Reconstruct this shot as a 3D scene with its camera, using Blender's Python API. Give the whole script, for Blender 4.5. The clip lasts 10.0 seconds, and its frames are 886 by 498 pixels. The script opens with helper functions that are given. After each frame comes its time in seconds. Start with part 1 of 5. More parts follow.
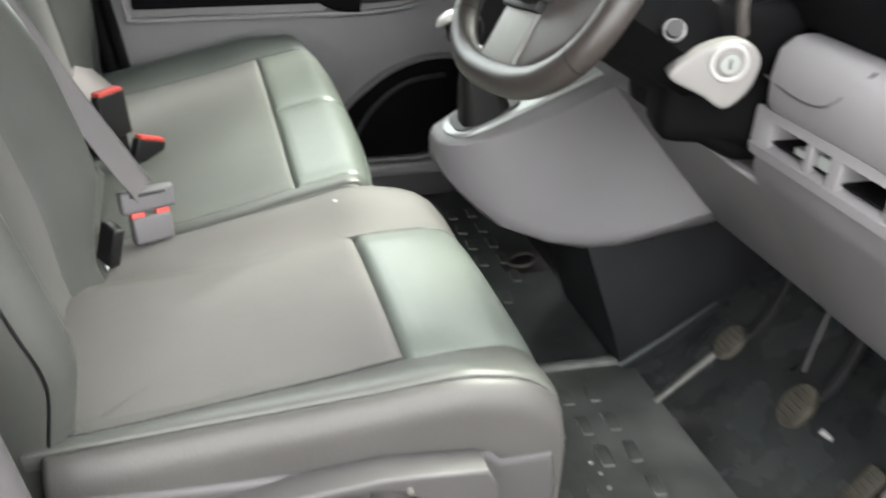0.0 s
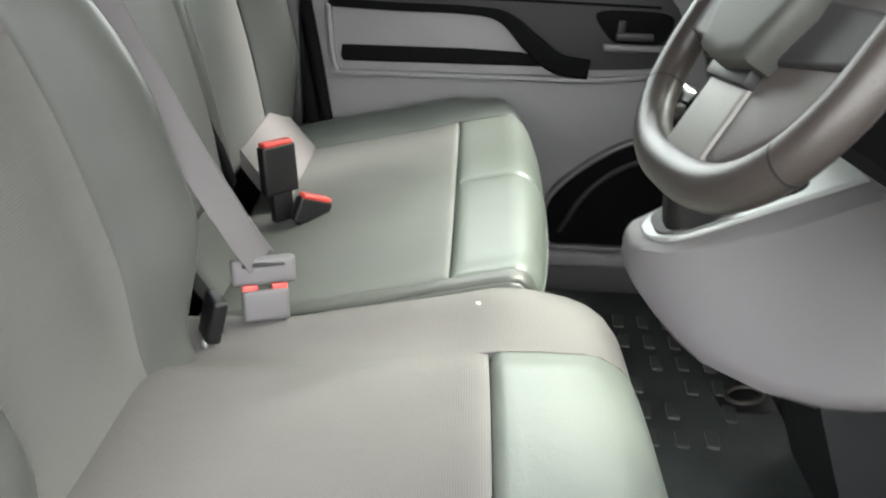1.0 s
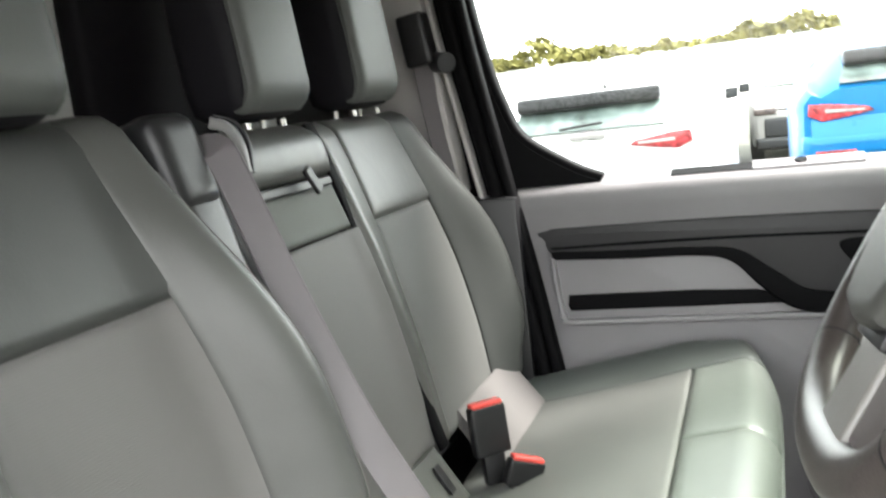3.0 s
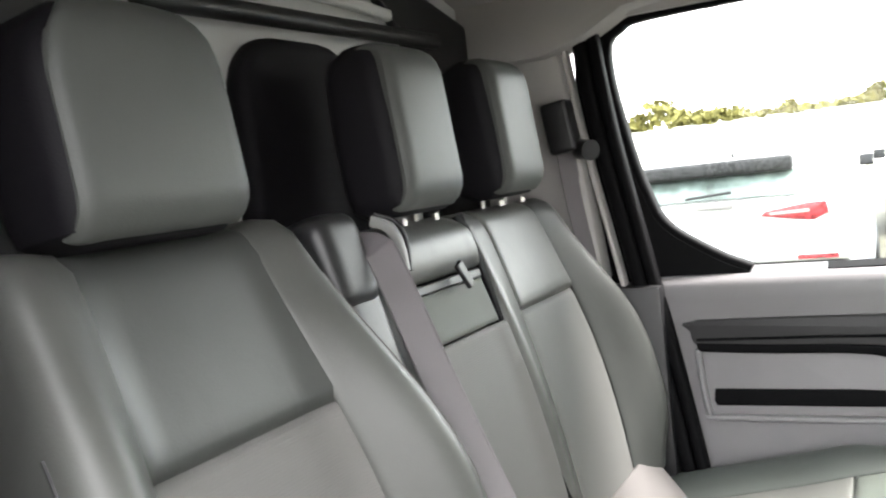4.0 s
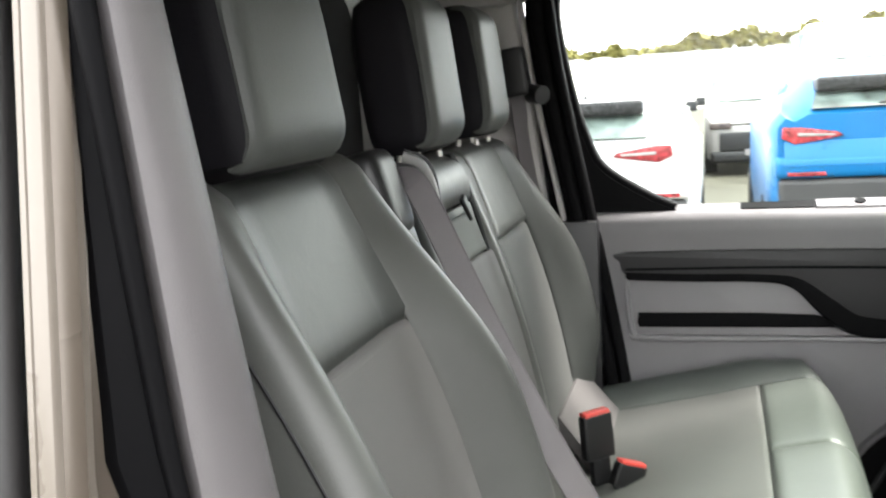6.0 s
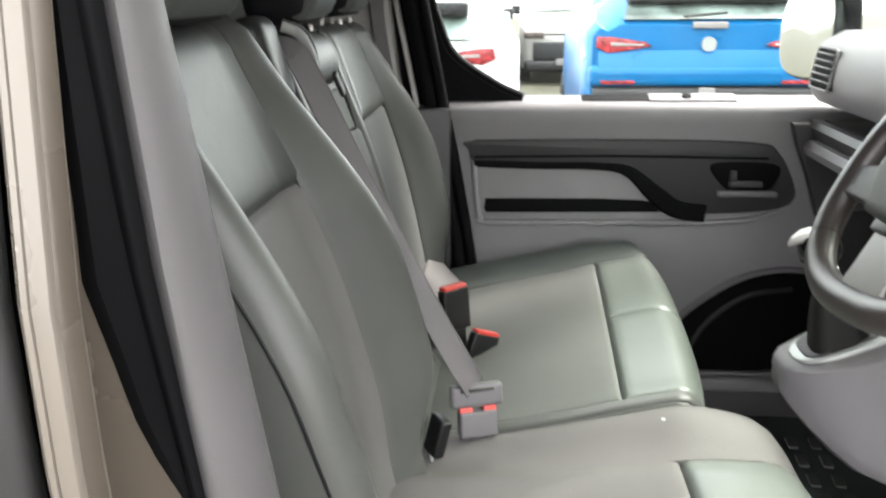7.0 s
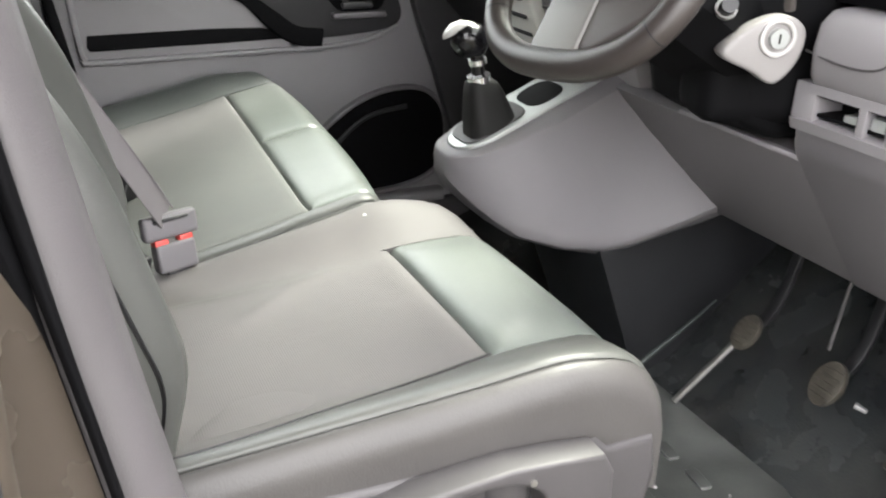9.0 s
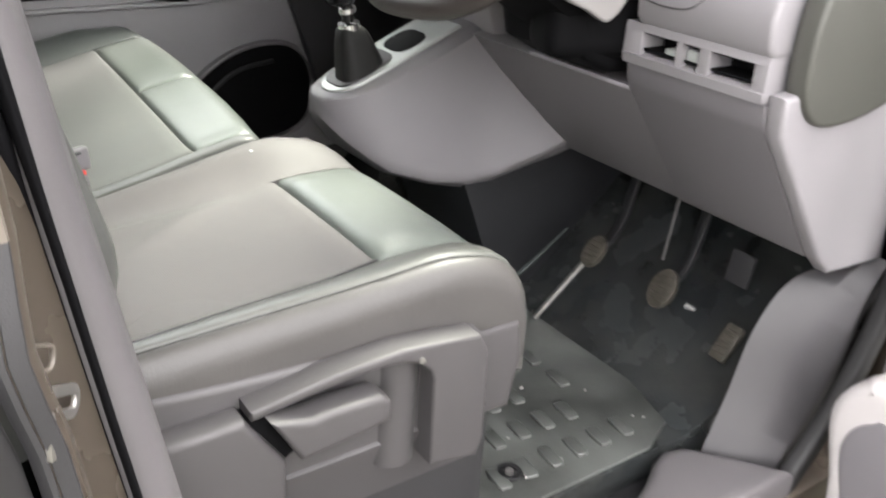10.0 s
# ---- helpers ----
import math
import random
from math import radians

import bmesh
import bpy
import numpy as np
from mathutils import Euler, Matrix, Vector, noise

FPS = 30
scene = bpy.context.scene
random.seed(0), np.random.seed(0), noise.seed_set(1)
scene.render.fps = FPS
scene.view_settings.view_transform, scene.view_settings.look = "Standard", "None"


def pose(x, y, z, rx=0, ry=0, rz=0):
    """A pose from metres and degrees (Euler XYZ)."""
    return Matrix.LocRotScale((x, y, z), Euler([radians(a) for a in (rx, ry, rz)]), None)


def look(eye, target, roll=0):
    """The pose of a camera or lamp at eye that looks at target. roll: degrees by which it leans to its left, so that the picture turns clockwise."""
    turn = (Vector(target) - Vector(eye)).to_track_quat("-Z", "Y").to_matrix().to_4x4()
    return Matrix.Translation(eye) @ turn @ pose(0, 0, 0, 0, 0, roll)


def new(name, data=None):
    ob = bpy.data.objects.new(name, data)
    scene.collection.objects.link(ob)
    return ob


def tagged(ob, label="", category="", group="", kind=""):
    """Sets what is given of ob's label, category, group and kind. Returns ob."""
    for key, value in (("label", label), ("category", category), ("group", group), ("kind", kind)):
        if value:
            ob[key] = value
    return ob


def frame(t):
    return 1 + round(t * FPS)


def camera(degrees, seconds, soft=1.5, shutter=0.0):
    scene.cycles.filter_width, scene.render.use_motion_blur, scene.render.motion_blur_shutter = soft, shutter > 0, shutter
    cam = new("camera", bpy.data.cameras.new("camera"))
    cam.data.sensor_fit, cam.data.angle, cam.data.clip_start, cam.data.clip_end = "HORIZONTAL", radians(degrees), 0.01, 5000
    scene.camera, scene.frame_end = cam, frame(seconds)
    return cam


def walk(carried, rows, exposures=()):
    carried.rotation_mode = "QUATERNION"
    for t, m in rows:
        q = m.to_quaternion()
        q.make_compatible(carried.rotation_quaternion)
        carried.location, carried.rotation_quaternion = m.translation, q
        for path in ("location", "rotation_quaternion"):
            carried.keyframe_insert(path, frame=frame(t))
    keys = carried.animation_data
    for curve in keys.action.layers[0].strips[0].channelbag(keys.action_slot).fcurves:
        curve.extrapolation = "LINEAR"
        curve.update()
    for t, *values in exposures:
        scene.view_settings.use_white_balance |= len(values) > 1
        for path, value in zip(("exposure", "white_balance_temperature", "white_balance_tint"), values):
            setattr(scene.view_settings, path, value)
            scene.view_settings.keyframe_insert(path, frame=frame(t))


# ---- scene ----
cam = camera(53.7, 10.0, soft=2.0, shutter=0.4)
PATH = [
    (0, (-0.23, -0.678, 1.058), (0.308, 0.991, 0.097), 2.8),
    (0.5, (-0.12, -0.533, 1.013), (0.081, 1.243, 0.115), 0.8),
    (1, (-0.042, -0.415, 0.984), (-0.079, 1.395, 0.134), 2.2),
    (1.5, (0.018, -0.366, 0.962), (-0.207, 1.478, 0.222), 0.5),
    (2, (0.079, -0.343, 0.955), (-0.352, 1.513, 0.346), -3.7),
    (2.5, (0.108, -0.332, 0.97), (-0.479, 1.526, 0.519), -5.6),
    (3, (0.121, -0.339, 1.007), (-0.601, 1.499, 0.687), -6.9),
    (3.2, (0.112, -0.337, 1.026), (-0.662, 1.486, 0.752), -6.8),
    (4.3, (0.048, -0.363, 1.077), (-0.94, 1.37, 0.934), -6.4),
    (4.5, (0.034, -0.38, 1.087), (-0.972, 1.342, 0.938), -6.3),
    (5, (0.004, -0.43, 1.123), (-0.988, 1.292, 0.898), -5.9),
    (5.2, (-0.023, -0.451, 1.127), (-0.964, 1.299, 0.901), -6.3),
    (6.3, (-0.172, -0.612, 1.102), (-0.633, 1.29, 0.69), -2.2),
    (6.5, (-0.183, -0.629, 1.099), (-0.567, 1.279, 0.64), -1.5),
    (7, (-0.234, -0.646, 1.073), (-0.405, 1.263, 0.504), -0.6),
    (7.5, (-0.282, -0.587, 1.022), (-0.215, 1.293, 0.343), -0.4),
    (8, (-0.337, -0.557, 0.993), (0.052, 1.25, 0.23), -0.2),
    (8.5, (-0.389, -0.574, 0.977), (0.259, 1.147, 0.193), 1.4),
    (9, (-0.441, -0.611, 0.964), (0.349, 1.029, 0.137), 1.7),
    (9.5, (-0.496, -0.663, 0.962), (0.425, 0.902, 0.122), 3.1),
    (10, (-0.548, -0.736, 0.956), (0.51, 0.721, 0.085), 3.6),
]
walk(cam, [(t, look(eye, target, roll)) for t, eye, target, roll in PATH], exposures=[(0, 2.85, 6500, 9), (0.5, 3.02, 6480, 9), (1, 2.95, 6500, 9), (2, 3.0, 6500, 10), (3, 3.15, 6500, 10), (4.5, 3.45, 6500, 14), (5, 3.35, 6550, 14), (6.5, 2.7, 6500, 10), (7.5, 2.75, 6550, 12), (8.5, 2.97, 6520, 13), (10, 2.9, 6600, 14)])

# ---- light ----
world = bpy.data.worlds.new("overcast_sky")
scene.world = world
world.use_nodes = True
wn = world.node_tree.nodes
wl = world.node_tree.links
sky = wn.new("ShaderNodeTexSky")
sky.sky_type = 'NISHITA'
sky.sun_disc = False
sky.sun_elevation = radians(57)
sky.sun_rotation = radians(61)
sky.air_density, sky.dust_density, sky.ozone_density = 1.0, 6.0, 1.0
veil = wn.new("ShaderNodeMix")
veil.data_type = 'RGBA'
veil.inputs[0].default_value = 0.8
veil.inputs[7].default_value = (9.0, 9.0, 8.8, 1)
wl.new(sky.outputs[0], veil.inputs[6])
bgn = wn["Background"]
wl.new(veil.outputs[2], bgn.inputs[0])
bgn.inputs[1].default_value = 0.15
sun_data = bpy.data.lights.new("sun", 'SUN')
sun_data.energy, sun_data.angle, sun_data.color = 3.1, radians(24), (1.0, 0.97, 0.92)
sun = new("sun", sun_data)
sun.matrix_world = look((4.0, 3.0, 6.6), (0, 0.8, 0.4))

# ---- materials ----


def material(name, base, rough=0.6, metal=0.0, var=0.12, scale=6.0, grain=300.0, bump=0.05, spec=0.5, weave=None, trans=0.0, wrinkle=0.0):
    m = bpy.data.materials.new(name)
    m.use_nodes = True
    n, l = m.node_tree.nodes, m.node_tree.links
    b = n["Principled BSDF"]
    co = n.new("ShaderNodeTexCoord")
    big = n.new("ShaderNodeTexNoise")
    big.inputs["Scale"].default_value, big.inputs["Detail"].default_value = scale, 5.0
    l.new(co.outputs["Object"], big.inputs["Vector"])
    ramp = n.new("ShaderNodeMapRange")
    ramp.inputs[1].default_value, ramp.inputs[2].default_value = 0.3, 0.7
    ramp.inputs[3].default_value, ramp.inputs[4].default_value = 1 - var, 1 + var
    l.new(big.outputs[0], ramp.inputs[0])
    mul = n.new("ShaderNodeVectorMath")
    mul.operation = 'SCALE'
    mul.inputs[0].default_value = base
    l.new(ramp.outputs[0], mul.inputs["Scale"])
    l.new(mul.outputs[0], b.inputs["Base Color"])
    b.inputs["Roughness"].default_value, b.inputs["Metallic"].default_value = rough, metal
    b.inputs["Specular IOR Level"].default_value = spec
    rr = n.new("ShaderNodeMapRange")
    rr.inputs[3].default_value, rr.inputs[4].default_value = max(rough - 0.08, 0.02), min(rough + 0.08, 1)
    l.new(big.outputs[0], rr.inputs[0])
    l.new(rr.outputs[0], b.inputs["Roughness"])
    if bump:
        if weave:
            along = n.new("ShaderNodeVectorMath")
            along.operation = 'DOT_PRODUCT'
            along.inputs[1].default_value = weave
            l.new(co.outputs["Object"], along.inputs[0])
            fine = n.new("ShaderNodeTexWave")
            fine.inputs["Scale"].default_value = grain
            fine.inputs["Distortion"].default_value = 0.0
            l.new(along.outputs["Value"], fine.inputs["Vector"])
            out = fine.outputs[1]
        else:
            fine = n.new("ShaderNodeTexNoise")
            fine.inputs["Scale"].default_value, fine.inputs["Detail"].default_value = grain, 2.0
            out = fine.outputs[0]
        if not weave:
            l.new(co.outputs["Object"], fine.inputs["Vector"])
        bp = n.new("ShaderNodeBump")
        bp.inputs["Strength"].default_value, bp.inputs["Distance"].default_value = bump, 0.002
        l.new(out, bp.inputs["Height"])
        if wrinkle:
            fold, wb = n.new("ShaderNodeTexNoise"), n.new("ShaderNodeBump")
            fold.inputs["Scale"].default_value, fold.inputs["Detail"].default_value, fold.inputs["Distortion"].default_value = 11.0, 3.0, 0.6
            wb.inputs["Strength"].default_value, wb.inputs["Distance"].default_value = wrinkle, 0.012
            l.new(co.outputs["Object"], fold.inputs["Vector"])
            l.new(fold.outputs[0], wb.inputs["Height"])
            l.new(wb.outputs[0], bp.inputs["Normal"])
        l.new(bp.outputs[0], b.inputs["Normal"])
    if trans:
        b.inputs["Transmission Weight"].default_value = trans
    return m


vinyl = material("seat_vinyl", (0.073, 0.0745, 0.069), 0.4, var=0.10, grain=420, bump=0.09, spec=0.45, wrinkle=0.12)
# darker vinyl copy; the shade on the cushion's near side is in its colour
shaded_side_vinyl = material("seat_vinyl_shaded_side", (0.056, 0.053, 0.051), 0.42, var=0.12, grain=420, bump=0.2, spec=0.4, wrinkle=0.14)
# paler, greener vinyl copy; the windscreen's light on the pads is in its colour
vinyl_lit = material("seat_vinyl_lit", (0.115, 0.128, 0.115), 0.36, var=0.07, grain=420, bump=0.18, spec=0.5, wrinkle=0.10)
fabric = material("seat_fabric", (0.100, 0.093, 0.090), 0.68, var=0.08, grain=110, bump=0.16, weave=(1.0, 0.0, 0.2), wrinkle=0.10)
# darker, greener copy of the same cloth; the bench's dimness is in its colour
fabric_bench = material("seat_fabric_dim_copy", (0.090, 0.0925, 0.086), 0.68, var=0.08, grain=110, bump=0.16, weave=(1.0, 0.0, 0.2), wrinkle=0.10)
fabric_back = material("ribbed_fabric", (0.108, 0.1045, 0.100), 0.68, var=0.06, grain=85, bump=0.17, weave=(-0.31, 0.0, 0.95))
bolster_vinyl = material("bench_bolster_vinyl", (0.084, 0.093, 0.087), 0.46, var=0.10, grain=420, bump=0.09, spec=0.4, wrinkle=0.10)
# two darker copies of the seat vinyl; the backrest's shade is in their colour
vinyl_dark = material("seat_vinyl_dark_copy", (0.040, 0.0425, 0.040), 0.44, var=0.10, grain=420, bump=0.09, spec=0.45, wrinkle=0.10)
back_vinyl = material("backrest_vinyl_shaded", (0.068, 0.0695, 0.065), 0.42, var=0.10, grain=420, bump=0.09, spec=0.42, wrinkle=0.12)
# darker copy of the ribbed cloth, toned for how the outer backrest is lit
bench_back = material("ribbed_fabric_dim_copy", (0.092, 0.093, 0.088), 0.68, var=0.06, grain=85, bump=0.15, weave=(-0.31, 0.0, 0.95))
flap_mat = material("matte_flap_vinyl", (0.104, 0.110, 0.100), 0.66, var=0.06, grain=420, bump=0.1, spec=0.3)
headrest_mat = material("headrest_vinyl", (0.068, 0.072, 0.068), 0.5, var=0.06, grain=420, bump=0.15, spec=0.3)
headrest_side = material("headrest_side", (0.0075, 0.007, 0.009), 0.65, var=0.1, grain=420, bump=0.15, spec=0.15)
plastic = material("grey_plastic", (0.120, 0.113, 0.119), 0.5, var=0.05, grain=700, bump=0.25)
plastic_light = material("light_grey_plastic", (0.205, 0.194, 0.203), 0.5, var=0.05, grain=700, bump=0.25)
plastic_dark = material("dark_grey_plastic", (0.024, 0.0235, 0.025), 0.5, var=0.08, grain=700, bump=0.25)
black = material("black_plastic", (0.0055, 0.0055, 0.0065), 0.45, var=0.15, grain=500, bump=0.15)
gloss_black = material("gloss_black", (0.004, 0.004, 0.005), 0.18, var=0.1, bump=0)
dusty_rubber = material("dusty_rubber_mat", (0.038, 0.046, 0.044), 0.52, var=0.7, scale=5, grain=220, bump=0.3)
driver_mat = material("scuffed_rubber_mat", (0.062, 0.065, 0.061), 0.32, var=0.8, scale=4, grain=220, bump=0.3)
tread_mat = material("worn_tread_rubber", (0.090, 0.094, 0.088), 0.38, var=0.5, scale=12, grain=220, bump=0.3)
rubber = material("rubber_mat", (0.015, 0.017, 0.0175), 0.26, var=0.5, scale=9, grain=220, bump=0.3)
seal_mat = material("rubber_seal", (0.010, 0.0095, 0.010), 0.6, bump=0.1)
leather = material("wheel_leather", (0.031, 0.026, 0.024), 0.34, var=0.12, grain=600, bump=0.2)
webbing = material("belt_webbing", (0.122, 0.112, 0.116), 0.6, var=0.05, grain=150, bump=0.3, weave=(0.5, 0.3, 0.8))
silver = material("silver_plastic", (0.36, 0.375, 0.365), 0.4, metal=0.4, bump=0.03)
satin = material("satin_trim", (0.42, 0.41, 0.40), 0.4, metal=0.2, bump=0.03)
satin_grey = material("satin_grey_trim", (0.24, 0.24, 0.235), 0.4, metal=0.3, bump=0.03)
steel = material("worn_steel", (0.45, 0.44, 0.42), 0.35, metal=0.9, var=0.25, scale=30, bump=0.1)
chrome = material("chrome", (0.75, 0.75, 0.75), 0.1, metal=1.0, var=0.03, bump=0)
red = material("red_button", (0.56, 0.06, 0.05), 0.35, var=0.05, bump=0.03)
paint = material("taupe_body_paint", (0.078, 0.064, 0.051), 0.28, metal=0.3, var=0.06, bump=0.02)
headliner = material("headliner_cloth", (0.36, 0.345, 0.335), 0.9, var=0.05, grain=700, bump=0.3)
bulk_mat = material("bulkhead_panel", (0.55, 0.55, 0.54), 0.55, var=0.06, grain=300, bump=0.1)
white_plastic = material("pale_plastic", (0.2, 0.19, 0.187), 0.42, var=0.05, bump=0.05)
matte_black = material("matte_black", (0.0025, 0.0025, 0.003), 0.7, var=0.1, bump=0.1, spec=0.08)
inlay_mat = material("inlay_plastic", (0.02, 0.0195, 0.021), 0.5, var=0.08, grain=700, bump=0.25, spec=0.4)
gaiter_mat = material("gaiter_leather", (0.006, 0.0057, 0.0057), 0.6, var=0.15, grain=500, bump=0.2, spec=0.25)
pale_door = material("pale_door_plastic", (0.36, 0.34, 0.335), 0.42, var=0.05, bump=0.05)
cover_mat = material("seat_cover_plastic", (0.050, 0.047, 0.048), 0.45, var=0.05, grain=700, bump=0.2)
asphalt = material("wet_asphalt", (0.042, 0.041, 0.03), 0.7, var=0.35, scale=2.0, grain=60, bump=0.4, spec=0.12)
hedge_mat = material("autumn_foliage", (0.105, 0.098, 0.032), 0.8, var=0.5, scale=1.5, grain=8, bump=0.3, spec=0.1)
car_white = material("white_car_paint", (0.6, 0.6, 0.6), 0.3, var=0.02, bump=0)
car_blue = material("blue_car_paint", (0.004, 0.115, 0.30), 0.3, metal=0.1, var=0.03, bump=0, spec=0.35)
car_dark = material("dark_car_paint", (0.02, 0.021, 0.022), 0.3, metal=0.1, var=0.05, bump=0)
car_silver = material("silver_car_paint", (0.04, 0.038, 0.036), 0.4, metal=0.1, var=0.1, bump=0, spec=0.25)
car_pale = material("pale_silver_car_paint", (0.34, 0.325, 0.31), 0.35, metal=0.2, var=0.08, bump=0, spec=0.4)
# pale mottled base puts the sky's reflection in the glass into colour
car_glass = material("sky_toned_car_glass", (0.115, 0.145, 0.135), 0.18, var=0.8, scale=4, bump=0, spec=0.3)
lamp_red = material("tail_lamp_red", (0.25, 0.03, 0.035), 0.25, var=0.8, scale=25, bump=0, spec=0.4)
lamp_clear = material("clear_lamp", (0.3, 0.29, 0.28), 0.2, var=0.3, bump=0)
amber_lamp = material("amber_lamp", (0.07, 0.05, 0.045), 0.3, var=0.4, scale=20, bump=0)
wet_black = material("wet_black_plastic", (0.016, 0.016, 0.017), 0.4, var=1.0, scale=45, bump=0, spec=0.3)
tunnel_mat = material("tunnel_rubber", (0.0115, 0.012, 0.0135), 0.40, var=0.3, scale=7, grain=260, bump=0.3, spec=0.3)
tyre_mat = material("tyre_rubber", (0.02, 0.02, 0.02), 0.7, bump=0.2)

# body paint made pale for the sky light on the pillar edge
paint_lit = material("lit_body_paint", (0.135, 0.118, 0.10), 0.3, metal=0.1, var=0.05, bump=0.02)
steel_dark = material("worn_pedal_rubber", (0.050, 0.045, 0.036), 0.45, metal=0.2, var=0.5, scale=40, bump=0.2)
mirror_mat = material("mirror_glass", (0.9, 0.9, 0.9), 0.02, metal=1.0, var=0.01, bump=0)
building = material("grey_plaster", (0.12, 0.12, 0.115), 0.85, var=0.15, scale=1.5, grain=40, bump=0.3)
bank_mat = material("pale_bank", (0.5, 0.49, 0.45), 0.8, var=0.15, scale=1.5, grain=40, bump=0.3)
trim_mat = material("pillar_trim_plastic", (0.088, 0.082, 0.085), 0.48, var=0.05, grain=700, bump=0.2)
shoulder_mat = material("dark_vinyl", (0.014, 0.014, 0.015), 0.4, var=0.08, grain=420, bump=0.15)
spoke_mat = material("taupe_spoke_plastic", (0.058, 0.050, 0.048), 0.42, var=0.06, grain=600, bump=0.15)
kick_mat = material("kick_plastic", (0.040, 0.038, 0.040), 0.5, var=0.06, grain=700, bump=0.25)
olive_cap = material("olive_grey_plastic", (0.058, 0.058, 0.05), 0.5, var=0.05, grain=700, bump=0.25)
hub_mat = material("airbag_vinyl", (0.040, 0.041, 0.037), 0.58, var=0.05, grain=600, bump=0.2)
pale_stack = material("pale_silver_plastic", (0.58, 0.58, 0.55), 0.4, metal=0.1, var=0.04, bump=0.04)
pale_spoke = material("pale_spoke_plastic", (0.15, 0.145, 0.135), 0.38, var=0.06, grain=600, bump=0.15)
door_plastic = material("door_card_plastic", (0.178, 0.172, 0.178), 0.5, var=0.05, grain=700, bump=0.25)
bark = material("grey_bark", (0.12, 0.1, 0.08), 0.9, var=0.3, bump=0.2)

# dried dust lies in patches on the rubber
rn, rl = rubber.node_tree.nodes, rubber.node_tree.links
rb = rn["Principled BSDF"]
dust_n, dust_r, dust_m, dust_c = rn.new("ShaderNodeTexNoise"), rn.new("ShaderNodeMapRange"), rn.new("ShaderNodeMix"), rn.new("ShaderNodeTexCoord")
dust_n.inputs["Scale"].default_value, dust_n.inputs["Detail"].default_value, dust_n.inputs["Roughness"].default_value = 5.0, 8.0, 0.65
dust_r.inputs[1].default_value, dust_r.inputs[2].default_value, dust_r.inputs[4].default_value = 0.42, 0.85, 0.4
dust_m.data_type = 'RGBA'
dust_m.inputs[7].default_value = (0.085, 0.083, 0.074, 1)
old = rb.inputs["Base Color"].links[0].from_socket
rl.new(dust_c.outputs["Object"], dust_n.inputs["Vector"])
rl.new(dust_n.outputs[0], dust_r.inputs[0])
rl.new(dust_r.outputs[0], dust_m.inputs[0])
rl.new(old, dust_m.inputs[6])
rl.new(dust_m.outputs[2], rb.inputs["Base Color"])

glass = bpy.data.materials.new("window_glass")
glass.use_nodes = True
gn, gl = glass.node_tree.nodes, glass.node_tree.links
gn.remove(gn["Principled BSDF"])
g_tr, g_gl, g_mx, g_fr = gn.new("ShaderNodeBsdfTransparent"), gn.new("ShaderNodeBsdfGlossy"), gn.new("ShaderNodeMixShader"), gn.new("ShaderNodeFresnel")
g_tr.inputs[0].default_value = (0.93, 0.96, 0.95, 1)
g_gl.inputs["Roughness"].default_value = 0.02
g_fr.inputs[0].default_value = 1.25
gl.new(g_fr.outputs[0], g_mx.inputs[0])
gl.new(g_tr.outputs[0], g_mx.inputs[1])
gl.new(g_gl.outputs[0], g_mx.inputs[2])
gl.new(g_mx.outputs[0], gn["Material Output"].inputs[0])

screen_glass = bpy.data.materials.new("tinted_windscreen")
screen_glass.use_nodes = True
sn, sl = screen_glass.node_tree.nodes, screen_glass.node_tree.links
sn.remove(sn["Principled BSDF"])
s_tr, s_gl, s_mx = sn.new("ShaderNodeBsdfTransparent"), sn.new("ShaderNodeBsdfGlossy"), sn.new("ShaderNodeMixShader")
s_tr.inputs[0].default_value = (0.80, 0.835, 0.80, 1)
s_gl.inputs["Roughness"].default_value = 0.03
s_mx.inputs[0].default_value = 0.05
sl.new(s_tr.outputs[0], s_mx.inputs[1])
sl.new(s_gl.outputs[0], s_mx.inputs[2])
sl.new(s_mx.outputs[0], sn["Material Output"].inputs[0])

# ---- builders ----


def mesh_from(name, bm, mat_, smooth=40):
    bmesh.ops.recalc_face_normals(bm, faces=bm.faces)
    me = bpy.data.meshes.new(name)
    bm.to_mesh(me)
    bm.free()
    me.materials.append(mat_)
    if smooth:
        me.polygons.foreach_set("use_smooth", [True] * len(me.polygons))
        me.set_sharp_from_angle(angle=radians(smooth))
    return me


def part(name, bm, mat_, parent, label="", smooth=40):
    ob = new(name, mesh_from(name, bm, mat_, smooth))
    ob.parent = parent
    if label:
        ob["label"] = label
    return ob


def thing(name, label, category, group="", kind="", at=(0, 0, 0)):
    ob = new(name)
    ob.empty_display_size = 0.05
    ob.location = at
    return tagged(ob, label, category, group, kind)


def solo(name, bm, mat_, label, category, group="", kind="", smooth=40):
    return tagged(new(name, mesh_from(name, bm, mat_, smooth)), label, category, group, kind)


def rbox(lo, hi, r=0.008, seg=2, bm=None):
    bm = bm or bmesh.new()
    lo, hi = Vector(lo), Vector(hi)
    made = bmesh.ops.create_cube(bm, size=1.0)
    bmesh.ops.scale(bm, vec=hi - lo, verts=made["verts"])
    bmesh.ops.translate(bm, vec=(lo + hi) / 2, verts=made["verts"])
    if r:
        edges = list({e for v in made["verts"] for e in v.link_edges})
        bmesh.ops.bevel(bm, geom=edges, offset=r, segments=seg, profile=0.6, affect='EDGES')
    return bm


def turned(bm, m):
    bmesh.ops.transform(bm, matrix=m, verts=bm.verts)
    return bm


